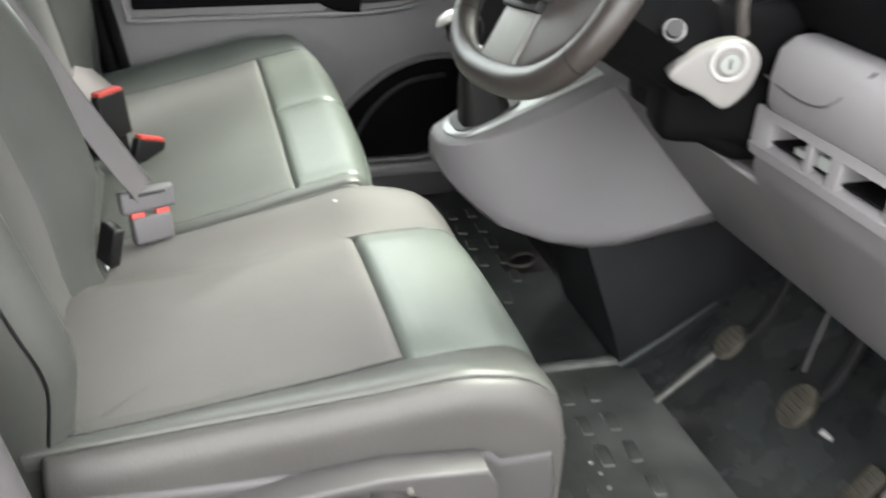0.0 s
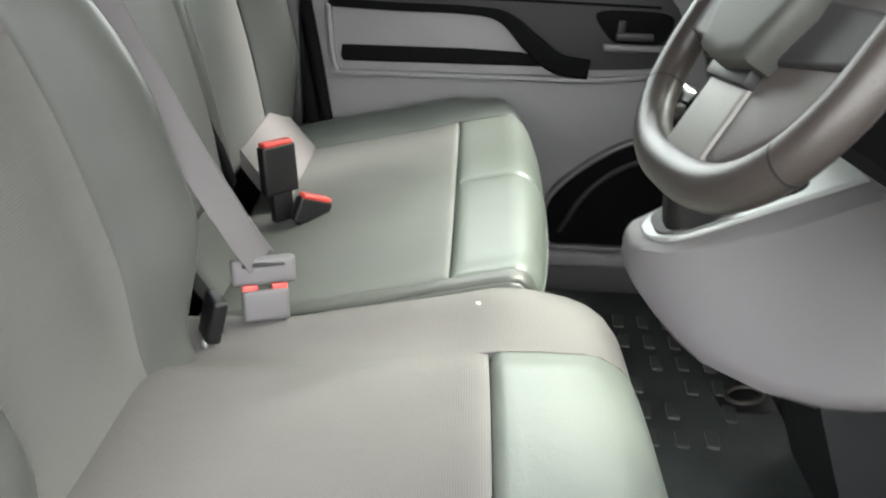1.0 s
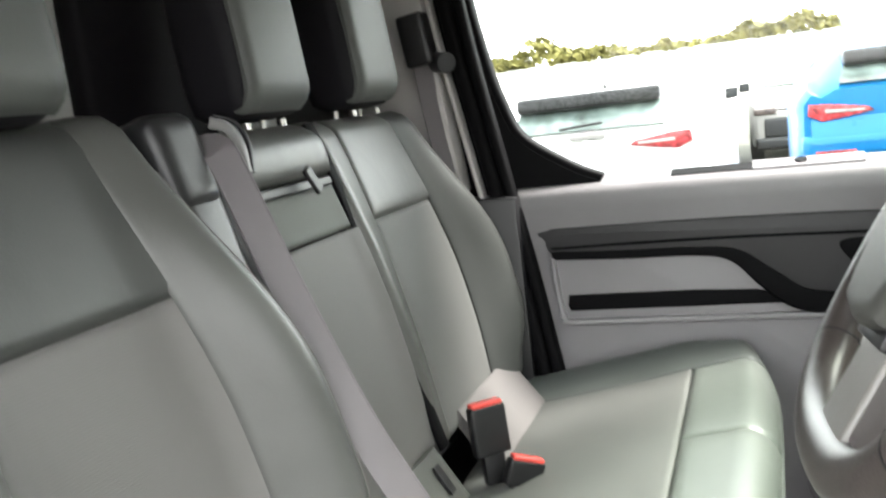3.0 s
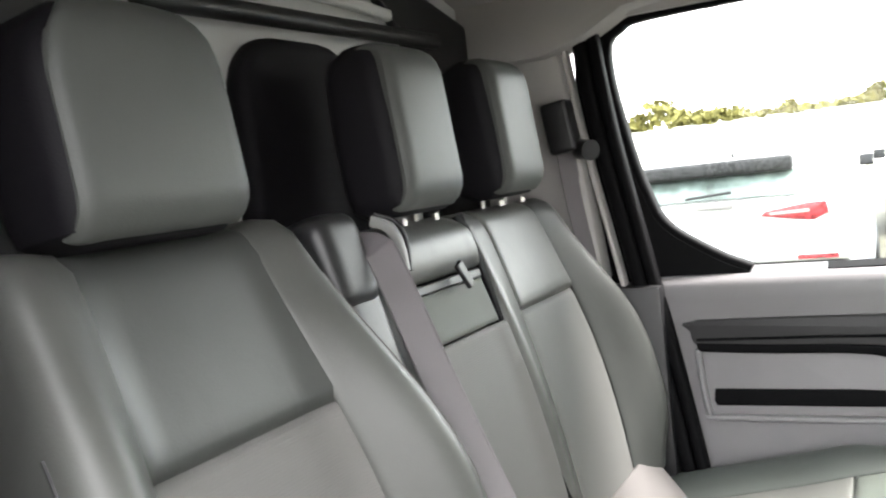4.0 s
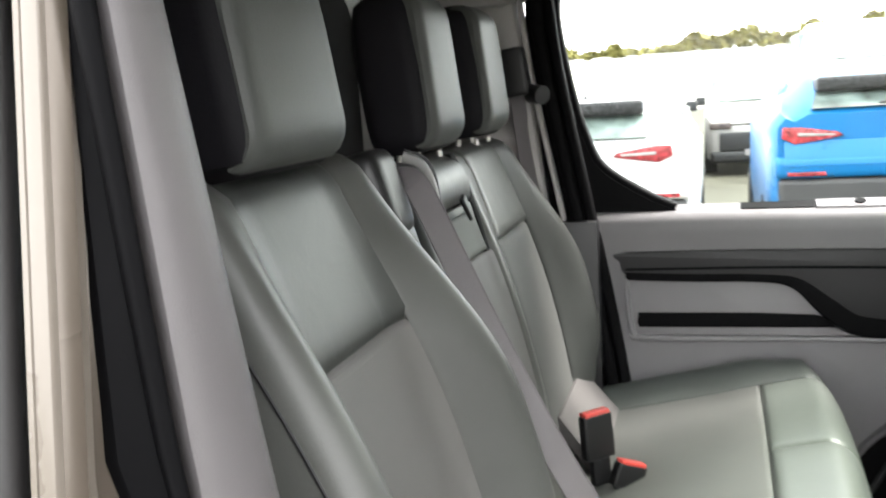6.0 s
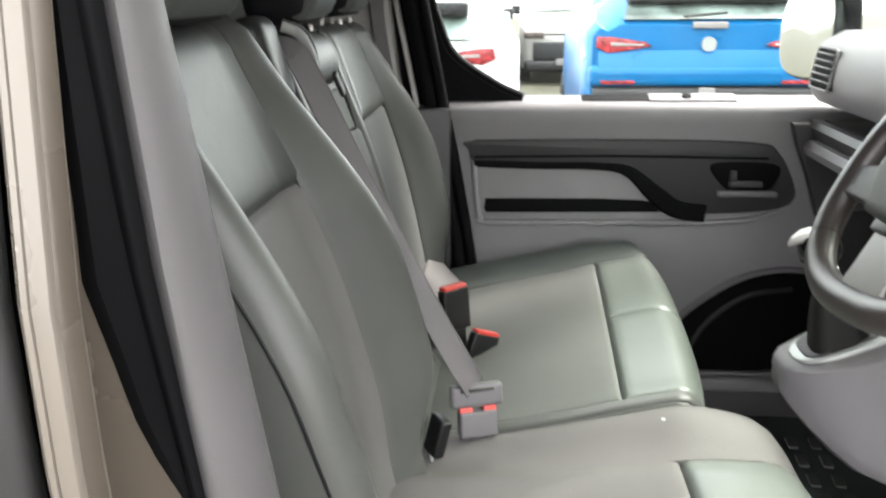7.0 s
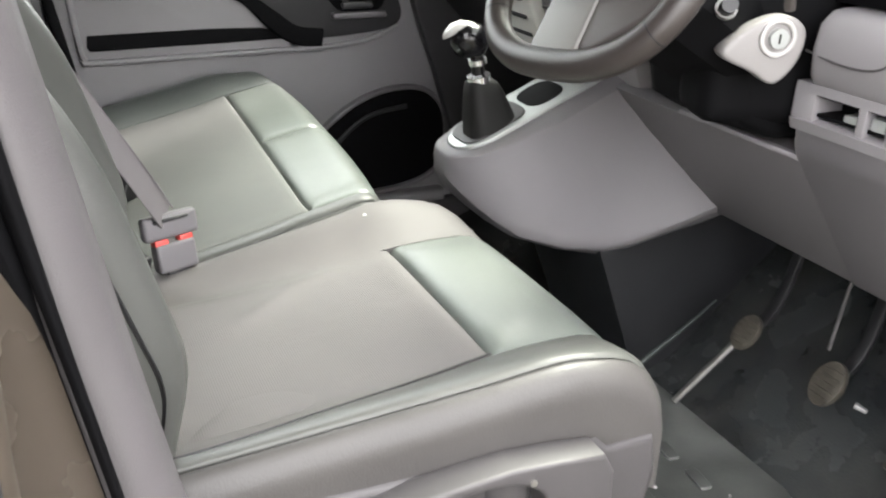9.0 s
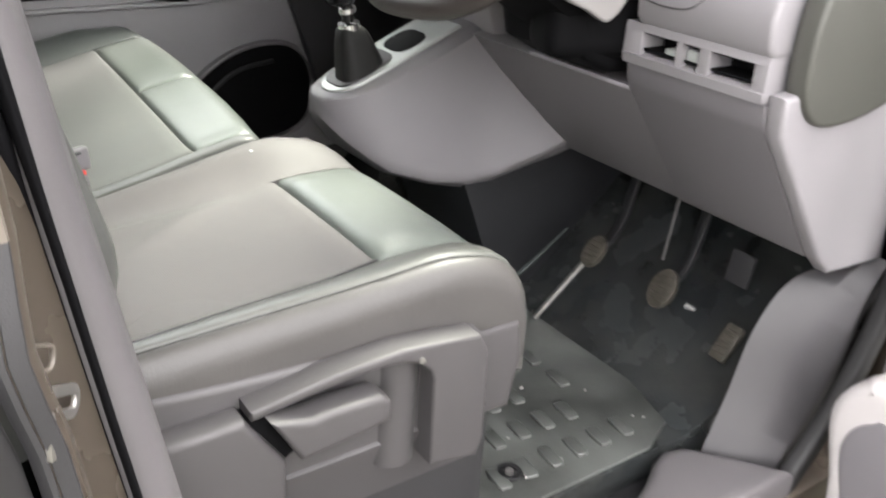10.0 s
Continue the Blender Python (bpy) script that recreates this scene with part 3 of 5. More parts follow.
def back_surface(yc, half, x0, z0, tilt, length, bolster, inner, top_r=0.05, taper=0.25, side_r=0.04, inner_neg=None, foot=0.28, deep=0.12, half_neg=None, taper_neg=None, foot_neg=None, bolster_neg=None, side_neg=None):
    ca, sa = math.cos(radians(tilt)), math.sin(radians(tilt))
    inner_neg = inner if inner_neg is None else inner_neg
    far = (half, taper, foot)
    near = (half if half_neg is None else half_neg, taper if taper_neg is None else taper_neg, foot if foot_neg is None else foot_neg)

    def S(a, v):
        half, taper, foot = far if v >= 0 else near
        rise = bolster if v >= 0 or bolster_neg is None else bolster_neg
        rim = side_r if v >= 0 or side_neg is None else side_neg
        al, da = roll(a, length - top_r, top_r)
        s = 1 if v >= 0 else -1
        inn = inner if v >= 0 else inner_neg
        k = 1 - taper * step((al - length * 0.35) / (length * 0.65)) - foot * step((0.16 - al) / 0.2)
        w, dv = roll(abs(v), half - rim, rim)
        lift = step((abs(v) - inn) / max(half - rim - inn, 0.02))
        c = rise * lift * (1 - 0.8 * step((al - length * 0.4) / (length * 0.6))) * (1 - 0.6 * step((0.12 - al) / 0.16)) - da - dv
        c += 0.018 * math.sin(math.pi * min(max(al / length, 0), 1) * 0.9)
        c = max(c, -deep)
        return (x0 - sa * al + ca * c, yc + s * w * k, z0 + ca * al + sa * c)
    return S


def headrest(parent, x, y, z, w, h, d, tilt, arch=0.2, face=0.465, guide=0.005):
    """A black shell with a separate vinyl face whose half-width is face times w."""
    m = Matrix.Translation((x, y, z)) @ Matrix.Rotation(radians(-tilt), 4, 'Y')
    rings = []
    for i in range(17):
        t = -1 + 2 * i / 16
        top = max(t, 0)
        k = (1 - abs(t) ** 5) ** (1 / 3.0) if abs(t) < 1 else 0.0
        ww = w * (0.80 + 0.20 * k) * (1 - arch * top ** 3.5)
        dd = d * (0.62 + 0.38 * k) * (1 - 0.10 * top)
        rings.append([(p[0] - 0.006, p[1], t * h / 2) for p in rrect(dd, ww, 0.030, 6)])
    hr = part("headrest", turned(loft(rings), m), headrest_side, parent, "black headrest shell")

    def H(a, v):
        out, da = roll(abs(a), h / 2 - 0.045, 0.045)
        s = 1 if a >= 0 else -1
        k = 1 - arch * max(s * out / (h / 2), 0) ** 3.5
        return (d / 2 + 0.006 - da - 0.6 * v * v, v * k, s * out)
    part("front_pad", turned(pillow(H, -h / 2 - 0.02, h / 2 + 0.035, -face * w, face * w, 18, 14, 0.014, 0.009, 0.03, flip=True), m), headrest_mat, hr, "grey vinyl headrest front")
    for s in (-1, 1):
        part("post", rod((x - 0.012, y + s * 0.05, z - h / 2 - 0.03), (x - 0.010, y + s * 0.05, z - h / 2 + 0.03), 0.0045), steel, hr)
        if guide:
            part("guide", rod((x + 0.026, y + s * 0.05, z - h / 2 - 0.014), (x + 0.025, y + s * 0.05, z - h / 2 - 0.004), guide), steel, hr)
    return hr


# driver's seat
dseat = thing("driver_seat", "grey vinyl driver seat with ribbed fabric centre on a plastic plinth", "seat", "cab seats")
S_flat = cushion_surface(0.33, 0.29, 0.118, 0.07, 0.424, 0.040, 0.15, wave=0.007, bow=0.022)


def S(u, v):
    x, y, z = S_flat(u, v)
    fade = min(max((x + 0.26) / 0.27, 0.0), 1.0)
    return (x, y, z - (0.005 + 0.044 * (1 - fade)) * step((v - 0.12) / 0.11))



def widened(u, v):
    """The fabric widens towards the backrest on the door side, and the bolster narrows."""
    k = 1 + 0.45 * step(-u / 0.36)
    if v >= 0:
        return v
    if v >= -0.165:
        return v * k
    if v >= -0.262:
        return -0.262 + (v + 0.262) * (0.262 - 0.165 * k) / (0.262 - 0.165)
    return v


def SW(u, v):
    return S(u, widened(u, v))


def pad_surface(u, v):
    x, y, z = SW(u, v)
    return (x, y, z + 0.007 * step((0.165 - abs(v)) / 0.05) * (1 - step((u - 0.06) / 0.10)))


part("cushion_centre", pillow(SW, -0.42, 0.0, -0.165, 0.168, 22, 20, 0.016, 0.004, side=0.0), fabric, dseat, "ribbed grey fabric cushion centre")
part("front_pad", pillow(pad_surface, 0.0, 0.26, -0.165, 0.165, 18, 22, 0.018, 0.014, side=0.12), vinyl_lit, dseat)
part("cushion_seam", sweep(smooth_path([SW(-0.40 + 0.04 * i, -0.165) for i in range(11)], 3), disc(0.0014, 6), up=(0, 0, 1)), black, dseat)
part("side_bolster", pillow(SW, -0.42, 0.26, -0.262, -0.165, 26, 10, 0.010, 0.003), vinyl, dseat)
part("cushion_skirt", pillow(S, -0.40, 0.26, -0.385, -0.262, 26, 8, 0.008, 0.006), shaded_side_vinyl, dseat, "cushion side, vinyl darkened as the shaded face")
part("side_bolster", pillow(S, -0.42, 0.26, 0.163, 0.30, 26, 12, 0.012, 0.0), fabric, dseat)
part("cushion_skirt", pillow(S, -0.42, 0.26, 0.30, 0.385, 26, 8, 0.006, 0.003), vinyl, dseat)
B = back_surface(0.308, 0.258, -0.415, 0.42, 18, 0.665, 0.092, 0.12, taper=0.22, side_r=0.035, foot=0.12)
part("backrest_lower", pillow(B, -0.06, 0.425, -0.15, 0.15, 18, 14, 0.016, 0.010, flip=True, side=0.25), fabric_back, dseat, "ribbed grey fabric backrest panel")
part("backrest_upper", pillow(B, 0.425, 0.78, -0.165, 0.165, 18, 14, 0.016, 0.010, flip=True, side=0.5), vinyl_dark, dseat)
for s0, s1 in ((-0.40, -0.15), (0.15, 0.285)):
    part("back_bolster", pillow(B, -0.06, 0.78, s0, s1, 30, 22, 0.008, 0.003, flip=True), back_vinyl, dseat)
part("back_side", pillow(B, -0.06, 0.74, 0.285, 0.40, 30, 8, 0.006, 0.004, flip=True), vinyl, dseat)
part("back_shell", slab([(-0.50, 0.36), (-0.44, 0.38), (-0.50, 0.60), (-0.635, 1.0), (-0.66, 1.03), (-0.70, 1.0)], 'y', 0.09, 0.53, 0.03, 3), plastic_dark, dseat)
headrest(dseat, -0.625, 0.287, 1.157, 0.24, 0.24, 0.12, 8, 0.42, guide=0)
# pale tube along the ridge stands in for the bolster's edge highlight
ridge = [B(0.06 + 0.03 * i, 0.246) for i in range(18)]
part("edge_line", sweep(smooth_path(ridge, 2), disc(0.0022, 6), up=(0, 1, 0)), fabric, dseat, "thin pale tube for the ridge highlight")
zip_line = [B(0.0 + 0.03 * i, -0.268 - 0.0009 * i) for i in range(17)]
part("side_zip", sweep(smooth_path(zip_line, 2), disc(0.0020, 6), up=(0, 1, 0)), black, dseat, "thin black side seam")
part("plinth", rbox((-0.36, 0.06, 0.0), (0.135, 0.6, 0.34), 0.02), plastic_dark, dseat, "grey plastic seat plinth")
cov = [(-0.37, 0.225), (0.145, 0.215), (0.16, 0.30), (0.15, 0.354), (0.085, 0.356), (0.07, 0.372), (-0.03, 0.382), (-0.1, 0.384), (-0.25, 0.392), (-0.37, 0.402)]
part("side_cover", slab(cov, 'y', 0.034, 0.07, 0.010, 3), cover_mat, dseat, "grey plastic side cover")
up_cov = [(-0.37, 0.215), (-0.215, 0.215), (-0.213, 0.29), (-0.250, 0.345), (-0.262, 0.364), (-0.37, 0.362)]
part("cover_rear", slab(up_cov, 'y', 0.000, 0.040, 0.010, 3), cover_mat, dseat)
fr_cov = [(p.x, p.z) for p in smooth_path([(-0.014, 0, 0.335), (-0.022, 0, 0.352), (-0.05, 0, 0.370), (-0.09, 0, 0.376), (-0.15, 0, 0.373), (-0.255, 0, 0.360)], 4)]
fr_cov += [(-0.255, 0.373), (-0.15, 0.388), (-0.06, 0.392), (0.0, 0.386), (0.056, 0.378), (0.070, 0.352), (0.074, 0.21), (0.064, 0.185), (-0.012, 0.20)]
part("cover_front", slab(fr_cov, 'y', 0.000, 0.040, 0.005, 3), cover_mat, dseat, "side cover front with thin arched rim")
part("cover_column", rod((-0.046, 0.050, 0.20), (-0.044, 0.050, 0.372), 0.032, 24), cover_mat, dseat)
lev = [(-0.240, 0.364), (-0.19, 0.350), (-0.165, 0.353), (-0.100, 0.351), (-0.086, 0.340), (-0.086, 0.312), (-0.12, 0.306), (-0.203, 0.298)]
part("lever", slab(lev, 'y', -0.018, 0.024, 0.009, 4), cover_mat, dseat, "grey height lever")
# black filler stands in for the shaded gap behind the lever
part("lever_gap", slab([(-0.262, 0.358), (-0.235, 0.358), (-0.198, 0.295), (-0.216, 0.285)], 'y', 0.010, 0.036, 0.002), matte_black, dseat)
part("cover_lower", slab([(0.030, 0.236), (0.036, 0.242), (0.060, 0.246), (0.070, 0.130), (0.058, 0.130)], 'x', -0.36, 0.10, 0.004), cover_mat, dseat, "lower side cover tucked in underneath")
part("cover_screw", rod((-0.035, 0.006, 0.371), (-0.035, -0.003, 0.371), 0.004, 10), steel, dseat)

solo("lint", rbox((-0.018, 0.550, 0.4555), (-0.012, 0.554, 0.4585), 0.001, 1), bulk_mat, "tiny white speck of lint on the driver seat", "lint")

# passenger bench
bench = thing("passenger_bench", "grey vinyl double passenger bench with ribbed fabric centre", "bench seat", "cab seats")


def P(u, v):
    """The cushion falls towards the backrest and rises towards the door; the near edge is tight, the far one a bolster."""
    x, dx = roll(u, 0.045, 0.06)
    s = 1 if v >= 0 else -1
    side_r = 0.045 if v >= 0 else 0.022
    w, dv = roll(abs(v), 0.41 - side_r, side_r)
    x -= (0.055 if v >= 0 else 0.035) * (w / 0.41) ** 3 * step((u + 0.1) / 0.25)
    z = 0.4455 + 0.225 * min(x, 0.05) + 0.072 * s * w - dx - dv
    z += 0.020 * step((v - 0.27) / 0.11) * (1 - step((u + 0.10) / 0.16)) + 0.008 * step((-v - 0.31) / 0.07)
    z += 0.004 * math.sin(9 * v + 2) * step((-0.05 - x) / 0.1)
    return (x, 1.075 + s * w, max(z, 0.32 + 0.1 * x))


part("cushion_centre", pillow(P, -0.43, -0.055, -0.368, 0.27, 18, 26, 0.010, 0.004), fabric_bench, bench, "ribbed grey-green fabric cushion centre")
part("front_pad", pillow(P, -0.055, 0.2, -0.368, -0.03, 16, 16, 0.014, 0.012, side=0.4), vinyl_lit, bench)
part("front_pad", pillow(P, -0.055, 0.2, -0.03, 0.27, 16, 16, 0.014, 0.012, side=0.4), vinyl_lit, bench)
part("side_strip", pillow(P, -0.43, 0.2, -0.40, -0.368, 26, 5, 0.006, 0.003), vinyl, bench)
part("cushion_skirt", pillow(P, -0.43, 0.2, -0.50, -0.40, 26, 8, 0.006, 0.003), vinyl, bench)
part("side_strip", pillow(P, -0.43, 0.2, 0.27, 0.50, 26, 14, 0.008, 0.002), bolster_vinyl, bench)
front_edge_line = [P(0.132, -0.36 + 0.06 * i) for i in range(12)]
part("edge_line", sweep(smooth_path(front_edge_line, 3), disc(0.0018, 6), up=(0, 0, 1)), vinyl_lit, bench, "thin pale line along the front edge")
part("bench_base", rbox((-0.40, 0.70, 0.0), (0.03, 1.46, 0.33), 0.01), plastic_dark, bench)
M = back_surface(0.805, 0.165, -0.445, 0.44, 15.6, 0.60, 0.012, 0.11, taper=0.0, side_r=0.025, foot=0.0, inner_neg=0.11)
part("backrest_lower", pillow(M, 0.005, 0.398, -0.125, 0.150, 18, 14, 0.010, 0.005, flip=True), fabric_back, bench)
part("table_flap", pillow(M, 0.402, 0.478, -0.125, 0.128, 10, 14, 0.007, 0.004, flip=True), flap_mat, bench, "fold-down table flap")


def M_top(a, v):
    x, y, z = M(a, v)
    return (x + 0.016 * math.sin(math.pi * min(max((a - 0.49) / 0.12, 0), 1)), y, z)


part("backrest_upper", pillow(M_top, 0.492, 0.67, -0.125, 0.142, 14, 14, 0.016, 0.012, flip=True), vinyl, bench)
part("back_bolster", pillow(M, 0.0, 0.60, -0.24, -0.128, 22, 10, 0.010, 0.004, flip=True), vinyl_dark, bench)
part("bottom_pad", pillow(lambda a, v: (-0.435 + 0.055 * a, 0.805 + v, 0.456 - 0.085 * a), 0.0, 1.0, -0.12, 0.13, 8, 12, 0.012, 0.006), vinyl, bench)
part("label_tag", turned(rbox((-0.001, -0.010, -0.026), (0.002, 0.010, 0.026), 0.0005, 1), pose(-0.405, 0.885, 0.418, 0, -32, 0)), black, bench, "black sewn label tag")
O = back_surface(1.168, 0.285, -0.445, 0.44, 15.6, 0.60, 0.068, 0.135, taper=0.36, side_r=0.03, inner_neg=0.135, foot=0.10, half_neg=0.216, taper_neg=0.0, foot_neg=0.0, bolster_neg=0.016, side_neg=0.016)
part("bottom_pad", pillow(lambda a, v: (-0.440 + 0.085 * a, 1.215 + v - 0.045 * a, 0.458 - 0.083 * a + 0.03 * v * a), -0.05, 1.0, -0.135, 0.185, 8, 12, 0.014, 0.003), fabric, bench, "smooth lower gusset")
part("backrest_lower", pillow(O, -0.01, 0.398, -0.137, 0.145, 18, 14, 0.012, 0.007, flip=True, side=0.5), bench_back, bench)
part("backrest_upper", pillow(O, 0.398, 0.67, -0.133, 0.16, 16, 14, 0.012, 0.009, flip=True, side=0.5), vinyl, bench)
part("back_bolster", pillow(O, -0.01, 0.67, -0.24, -0.135, 24, 10, 0.008, 0.004, flip=True), vinyl, bench)
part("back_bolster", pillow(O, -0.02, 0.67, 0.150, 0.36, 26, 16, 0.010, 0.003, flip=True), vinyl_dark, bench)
# black strip stands in for the shade between the two backs
part("back_gap", sweep(smooth_path([(-0.600, 0.952, 1.005), (-0.560, 0.955, 0.90), (-0.522, 0.956, 0.76), (-0.470, 0.958, 0.58), (-0.430, 0.960, 0.44)], 5), rrect(0.010, 0.03, 0.004, 2), up=(0, 1, 0)), matte_black, bench)
part("back_shell", slab([(-0.54, 0.36), (-0.48, 0.38), (-0.52, 0.56), (-0.625, 0.96), (-0.66, 1.0), (-0.71, 0.97)], 'y', 0.66, 1.40, 0.02), plastic_dark, bench)
part("belt_tower", turned(rbox((-0.07, -0.055, -0.085), (0.048, 0.046, 0.050), 0.032, 5), pose(-0.625, 0.60, 0.985, 0, -16, 0)), shoulder_mat, bench, "black belt outlet housing")
part("tower_base", turned(rbox((-0.05, -0.045, -0.30), (0.035, 0.040, -0.05), 0.02, 4), pose(-0.62, 0.605, 0.985, 0, -16, 0)), shoulder_mat, bench)
part("belt_outlet", sweep(smooth_path([(-0.590, 0.672, 1.022), (-0.566, 0.676, 1.012), (-0.550, 0.674, 0.985), (-0.541, 0.666, 0.950)], 5), rrect(0.016, 0.008, 0.003, 3), up=(0, 1, 0)), satin_grey, bench, "bright belt outlet trim")
part("outlet_line", sweep(smooth_path([(-0.590, 0.682, 1.030), (-0.562, 0.690, 1.018), (-0.546, 0.688, 0.99), (-0.538, 0.676, 0.950)], 5), rrect(0.006, 0.006, 0.002, 2), up=(0, 1, 0)), black, bench)
part("table_strap", turned(rbox((-0.004, -0.010, -0.022), (0.004, 0.010, 0.022), 0.002, 1), pose(-0.543, 0.845, 0.920, 25, -15, 0)), black, bench, "black pull strap")
# black filler stands in for the shaded slit above the flap
part("flap_gap", turned(rbox((-0.010, -0.122, -0.008), (0.003, 0.135, 0.008), 0.003, 1), pose(-0.564, 0.805, 0.911, 0, -15, 0)), black, bench)
headrest(bench, -0.618, 0.815, 1.148, 0.19, 0.255, 0.115, 6, 0.10, face=0.452)
headrest(bench, -0.618, 1.168, 1.150, 0.19, 0.255, 0.115, 6, 0.10, face=0.452)

# ---- dash, console, wheel ----
dash = thing("dashboard", "grey plastic dashboard with knee panel and coin tray", "dashboard")
upper = [(0.474, 0.70), (0.462, 0.715), (0.458, 0.75), (0.463, 0.782), (0.480, 0.797), (0.50, 0.800), (0.8, 0.800), (0.8, 0.70)]
part("upper_pad", slab(upper, 'y', -0.045, 0.200, 0.010, 3), plastic_light, dash, "pale grey upper pad")
knee = [(0.476, 0.638), (0.479, 0.615), (0.488, 0.597), (0.660, 0.376), (0.668, 0.367), (0.685, 0.362), (0.72, 0.37), (0.9, 0.5), (0.9, 0.638)]
part("knee_panel", slab(knee, 'y', -0.045, 0.215, 0.003, 2), plastic, dash)
tray = part("coin_tray", slab([(0.470, 0.640), (0.466, 0.655), (0.49, 0.662), (0.6, 0.664), (0.6, 0.640)], 'y', -0.043, 0.222, 0.004), plastic_light, dash, "grey coin tray")
part("tray_top", slab([(0.468, 0.692), (0.6, 0.692), (0.6, 0.702), (0.470, 0.704)], 'y', -0.043, 0.222, 0.003), plastic_light, tray)
# black sheets put the shade inside the tray into colour
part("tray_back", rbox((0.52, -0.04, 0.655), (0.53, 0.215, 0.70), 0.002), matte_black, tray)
part("tray_shade_sheet", rbox((0.476, -0.04, 0.6625), (0.521, 0.218, 0.667), 0.001, 1), matte_black, tray)
part("tray_shade_sheet", rbox((0.476, -0.04, 0.688), (0.521, 0.218, 0.693), 0.001, 1), matte_black, tray)
for y0, y1 in ((-0.043, -0.02), (0.055, 0.075), (0.105, 0.118), (0.185, 0.222)):
    part("divider", rbox((0.469, y0, 0.655), (0.525, y1, 0.697), 0.003), plastic_light, tray)
part("switch", rbox((0.474, 0.079, 0.6672), (0.50, 0.101, 0.684), 0.004), silver, tray, "bright switch in the tray")
part("switch", rbox((0.474, 0.122, 0.6672), (0.50, 0.142, 0.677), 0.003), silver, tray)
low = [(0.492, 0.592), (0.507, 0.597), (0.9, 0.597), (0.9, 0.5), (0.73, 0.37), (0.685, 0.363), (0.664, 0.372)]
part("lower_panel", slab(low, 'y', 0.213, 0.75, 0.006), plastic, dash)
part("ledge_lip", rbox((0.492, 0.213, 0.590), (0.506, 0.47, 0.598), 0.003), plastic_light, dash)
# black sheet puts the shade of the hollow above the ledge into colour
part("void_dark_sheet", rbox((0.62, 0.213, 0.59), (0.64, 0.62, 0.9), 0.004), black, dash)
pad_line = smooth_path([(0.462, 0.21, 0.745), (0.458, 0.15, 0.738), (0.458, 0.10, 0.742), (0.462, 0.07, 0.765), (0.476, 0.050, 0.797)], 6)
part("fuse_cover_line", sweep(pad_line, disc(0.0016, 6), up=(1, 0, 0)), cover_mat, dash)
part("top_shell", slab([(0.505, 0.803), (0.488, 0.84), (0.49, 0.90), (0.56, 0.98), (0.9, 1.0), (1.25, 0.98), (1.25, 0.803)], 'y', -0.06, 0.64, 0.010), matte_black, dash)
part("main_shell", slab([(0.78, 0.60), (0.78, 0.97), (1.25, 0.985), (1.25, 0.55)], 'y', 0.62, 0.884, 0.01), plastic, dash)
# dash top is paler, its shelf darker: daylight and shade are in the colours
far_pod = [(0.458, 0.815), (0.440, 0.835), (0.434, 0.87), (0.440, 0.915), (0.456, 0.950), (0.50, 0.975), (1.25, 0.985), (1.25, 0.80), (0.61, 0.80)]
part("passenger_pod", slab(far_pod, 'y', 0.884, 1.484, 0.010, 3), plastic_light, dash, "padded dash top, pale for the daylight on it")
far_low = [(0.438, 0.757), (0.447, 0.772), (0.465, 0.770), (0.60, 0.752), (0.60, 0.796), (1.25, 0.796), (1.25, 0.5), (0.62, 0.54), (0.54, 0.62), (0.447, 0.738)]
part("passenger_shelf", slab(far_low, 'y', 0.884, 1.484, 0.005, 3), plastic_dark, dash, "open shelf, dark for the shade under the dash top")
part("shelf_lip", slab([(0.432, 0.694), (0.426, 0.712), (0.436, 0.728), (0.470, 0.726), (0.470, 0.694)], 'y', 1.06, 1.450, 0.006, 3), plastic_light, dash, "pale rounded shelf edge")
# dark panel puts the dash's shade at the door's front end into colour
end_line = [(0.400, 0.765), (0.413, 0.718), (0.446, 0.636), (0.473, 0.551), (0.518, 0.432), (0.562, 0.292), (0.589, 0.21), (0.605, 0.14), (0.95, 0.14), (0.95, 0.765)]
part("end_panel", slab(end_line, 'y', 1.452, 1.4835, 0.008, 3), plastic_dark, dash, "dash end panel, dark for the shade on the door end")
# black sheet darkens the shelf's shaded floor
part("shelf_dark_sheet", rbox((0.475, 0.90, 0.760), (0.598, 1.47, 0.7725), 0.003), matte_black, dash)
side_trim = [(0.478, 0.655), (0.60, 0.665), (0.80, 0.65), (0.86, 0.33), (0.70, 0.34), (0.665, 0.372), (0.485, 0.60)]
part("side_trim", slab(side_trim, 'y', -0.075, -0.043, 0.010, 3), plastic_light, dash, "pale grey end trim")
cap = smooth_path([(0.52, 0, 0.63), (0.50, 0, 0.69), (0.515, 0, 0.80), (0.62, 0, 0.85), (0.78, 0, 0.84), (0.80, 0, 0.68), (0.7, 0, 0.62), (0.58, 0, 0.605)], 4, True)
part("end_cap", slab([(p.x, p.z) for p in cap], 'y', -0.085, -0.05, 0.008, 3), olive_cap, dash, "dark grey dash end cap")
# centre stack behind the wheel and far-end vent
part("radio_panel", slab([(0.52, 0.58), (0.47, 0.70), (0.44, 0.86), (0.50, 0.93), (0.8, 0.95), (0.8, 0.58)], 'y', 0.60, 0.88, 0.012), plastic_light, dash, "pale grey radio panel")
for z in (0.70, 0.735, 0.77):
    part("stack_line", rbox((0.44 + (0.77 - z) * 0.22, 0.63, z - 0.002), (0.47 + (0.77 - z) * 0.22, 0.85, z + 0.002), 0.001, 1), black, dash)
side_stack = part("lower_fascia", slab([(0.50, 0.575), (0.445, 0.70), (0.426, 0.762), (0.6, 0.762), (0.6, 0.575)], 'y', 0.875, 1.055, 0.010, 3), pale_stack, dash, "pale silver lower stack panel")
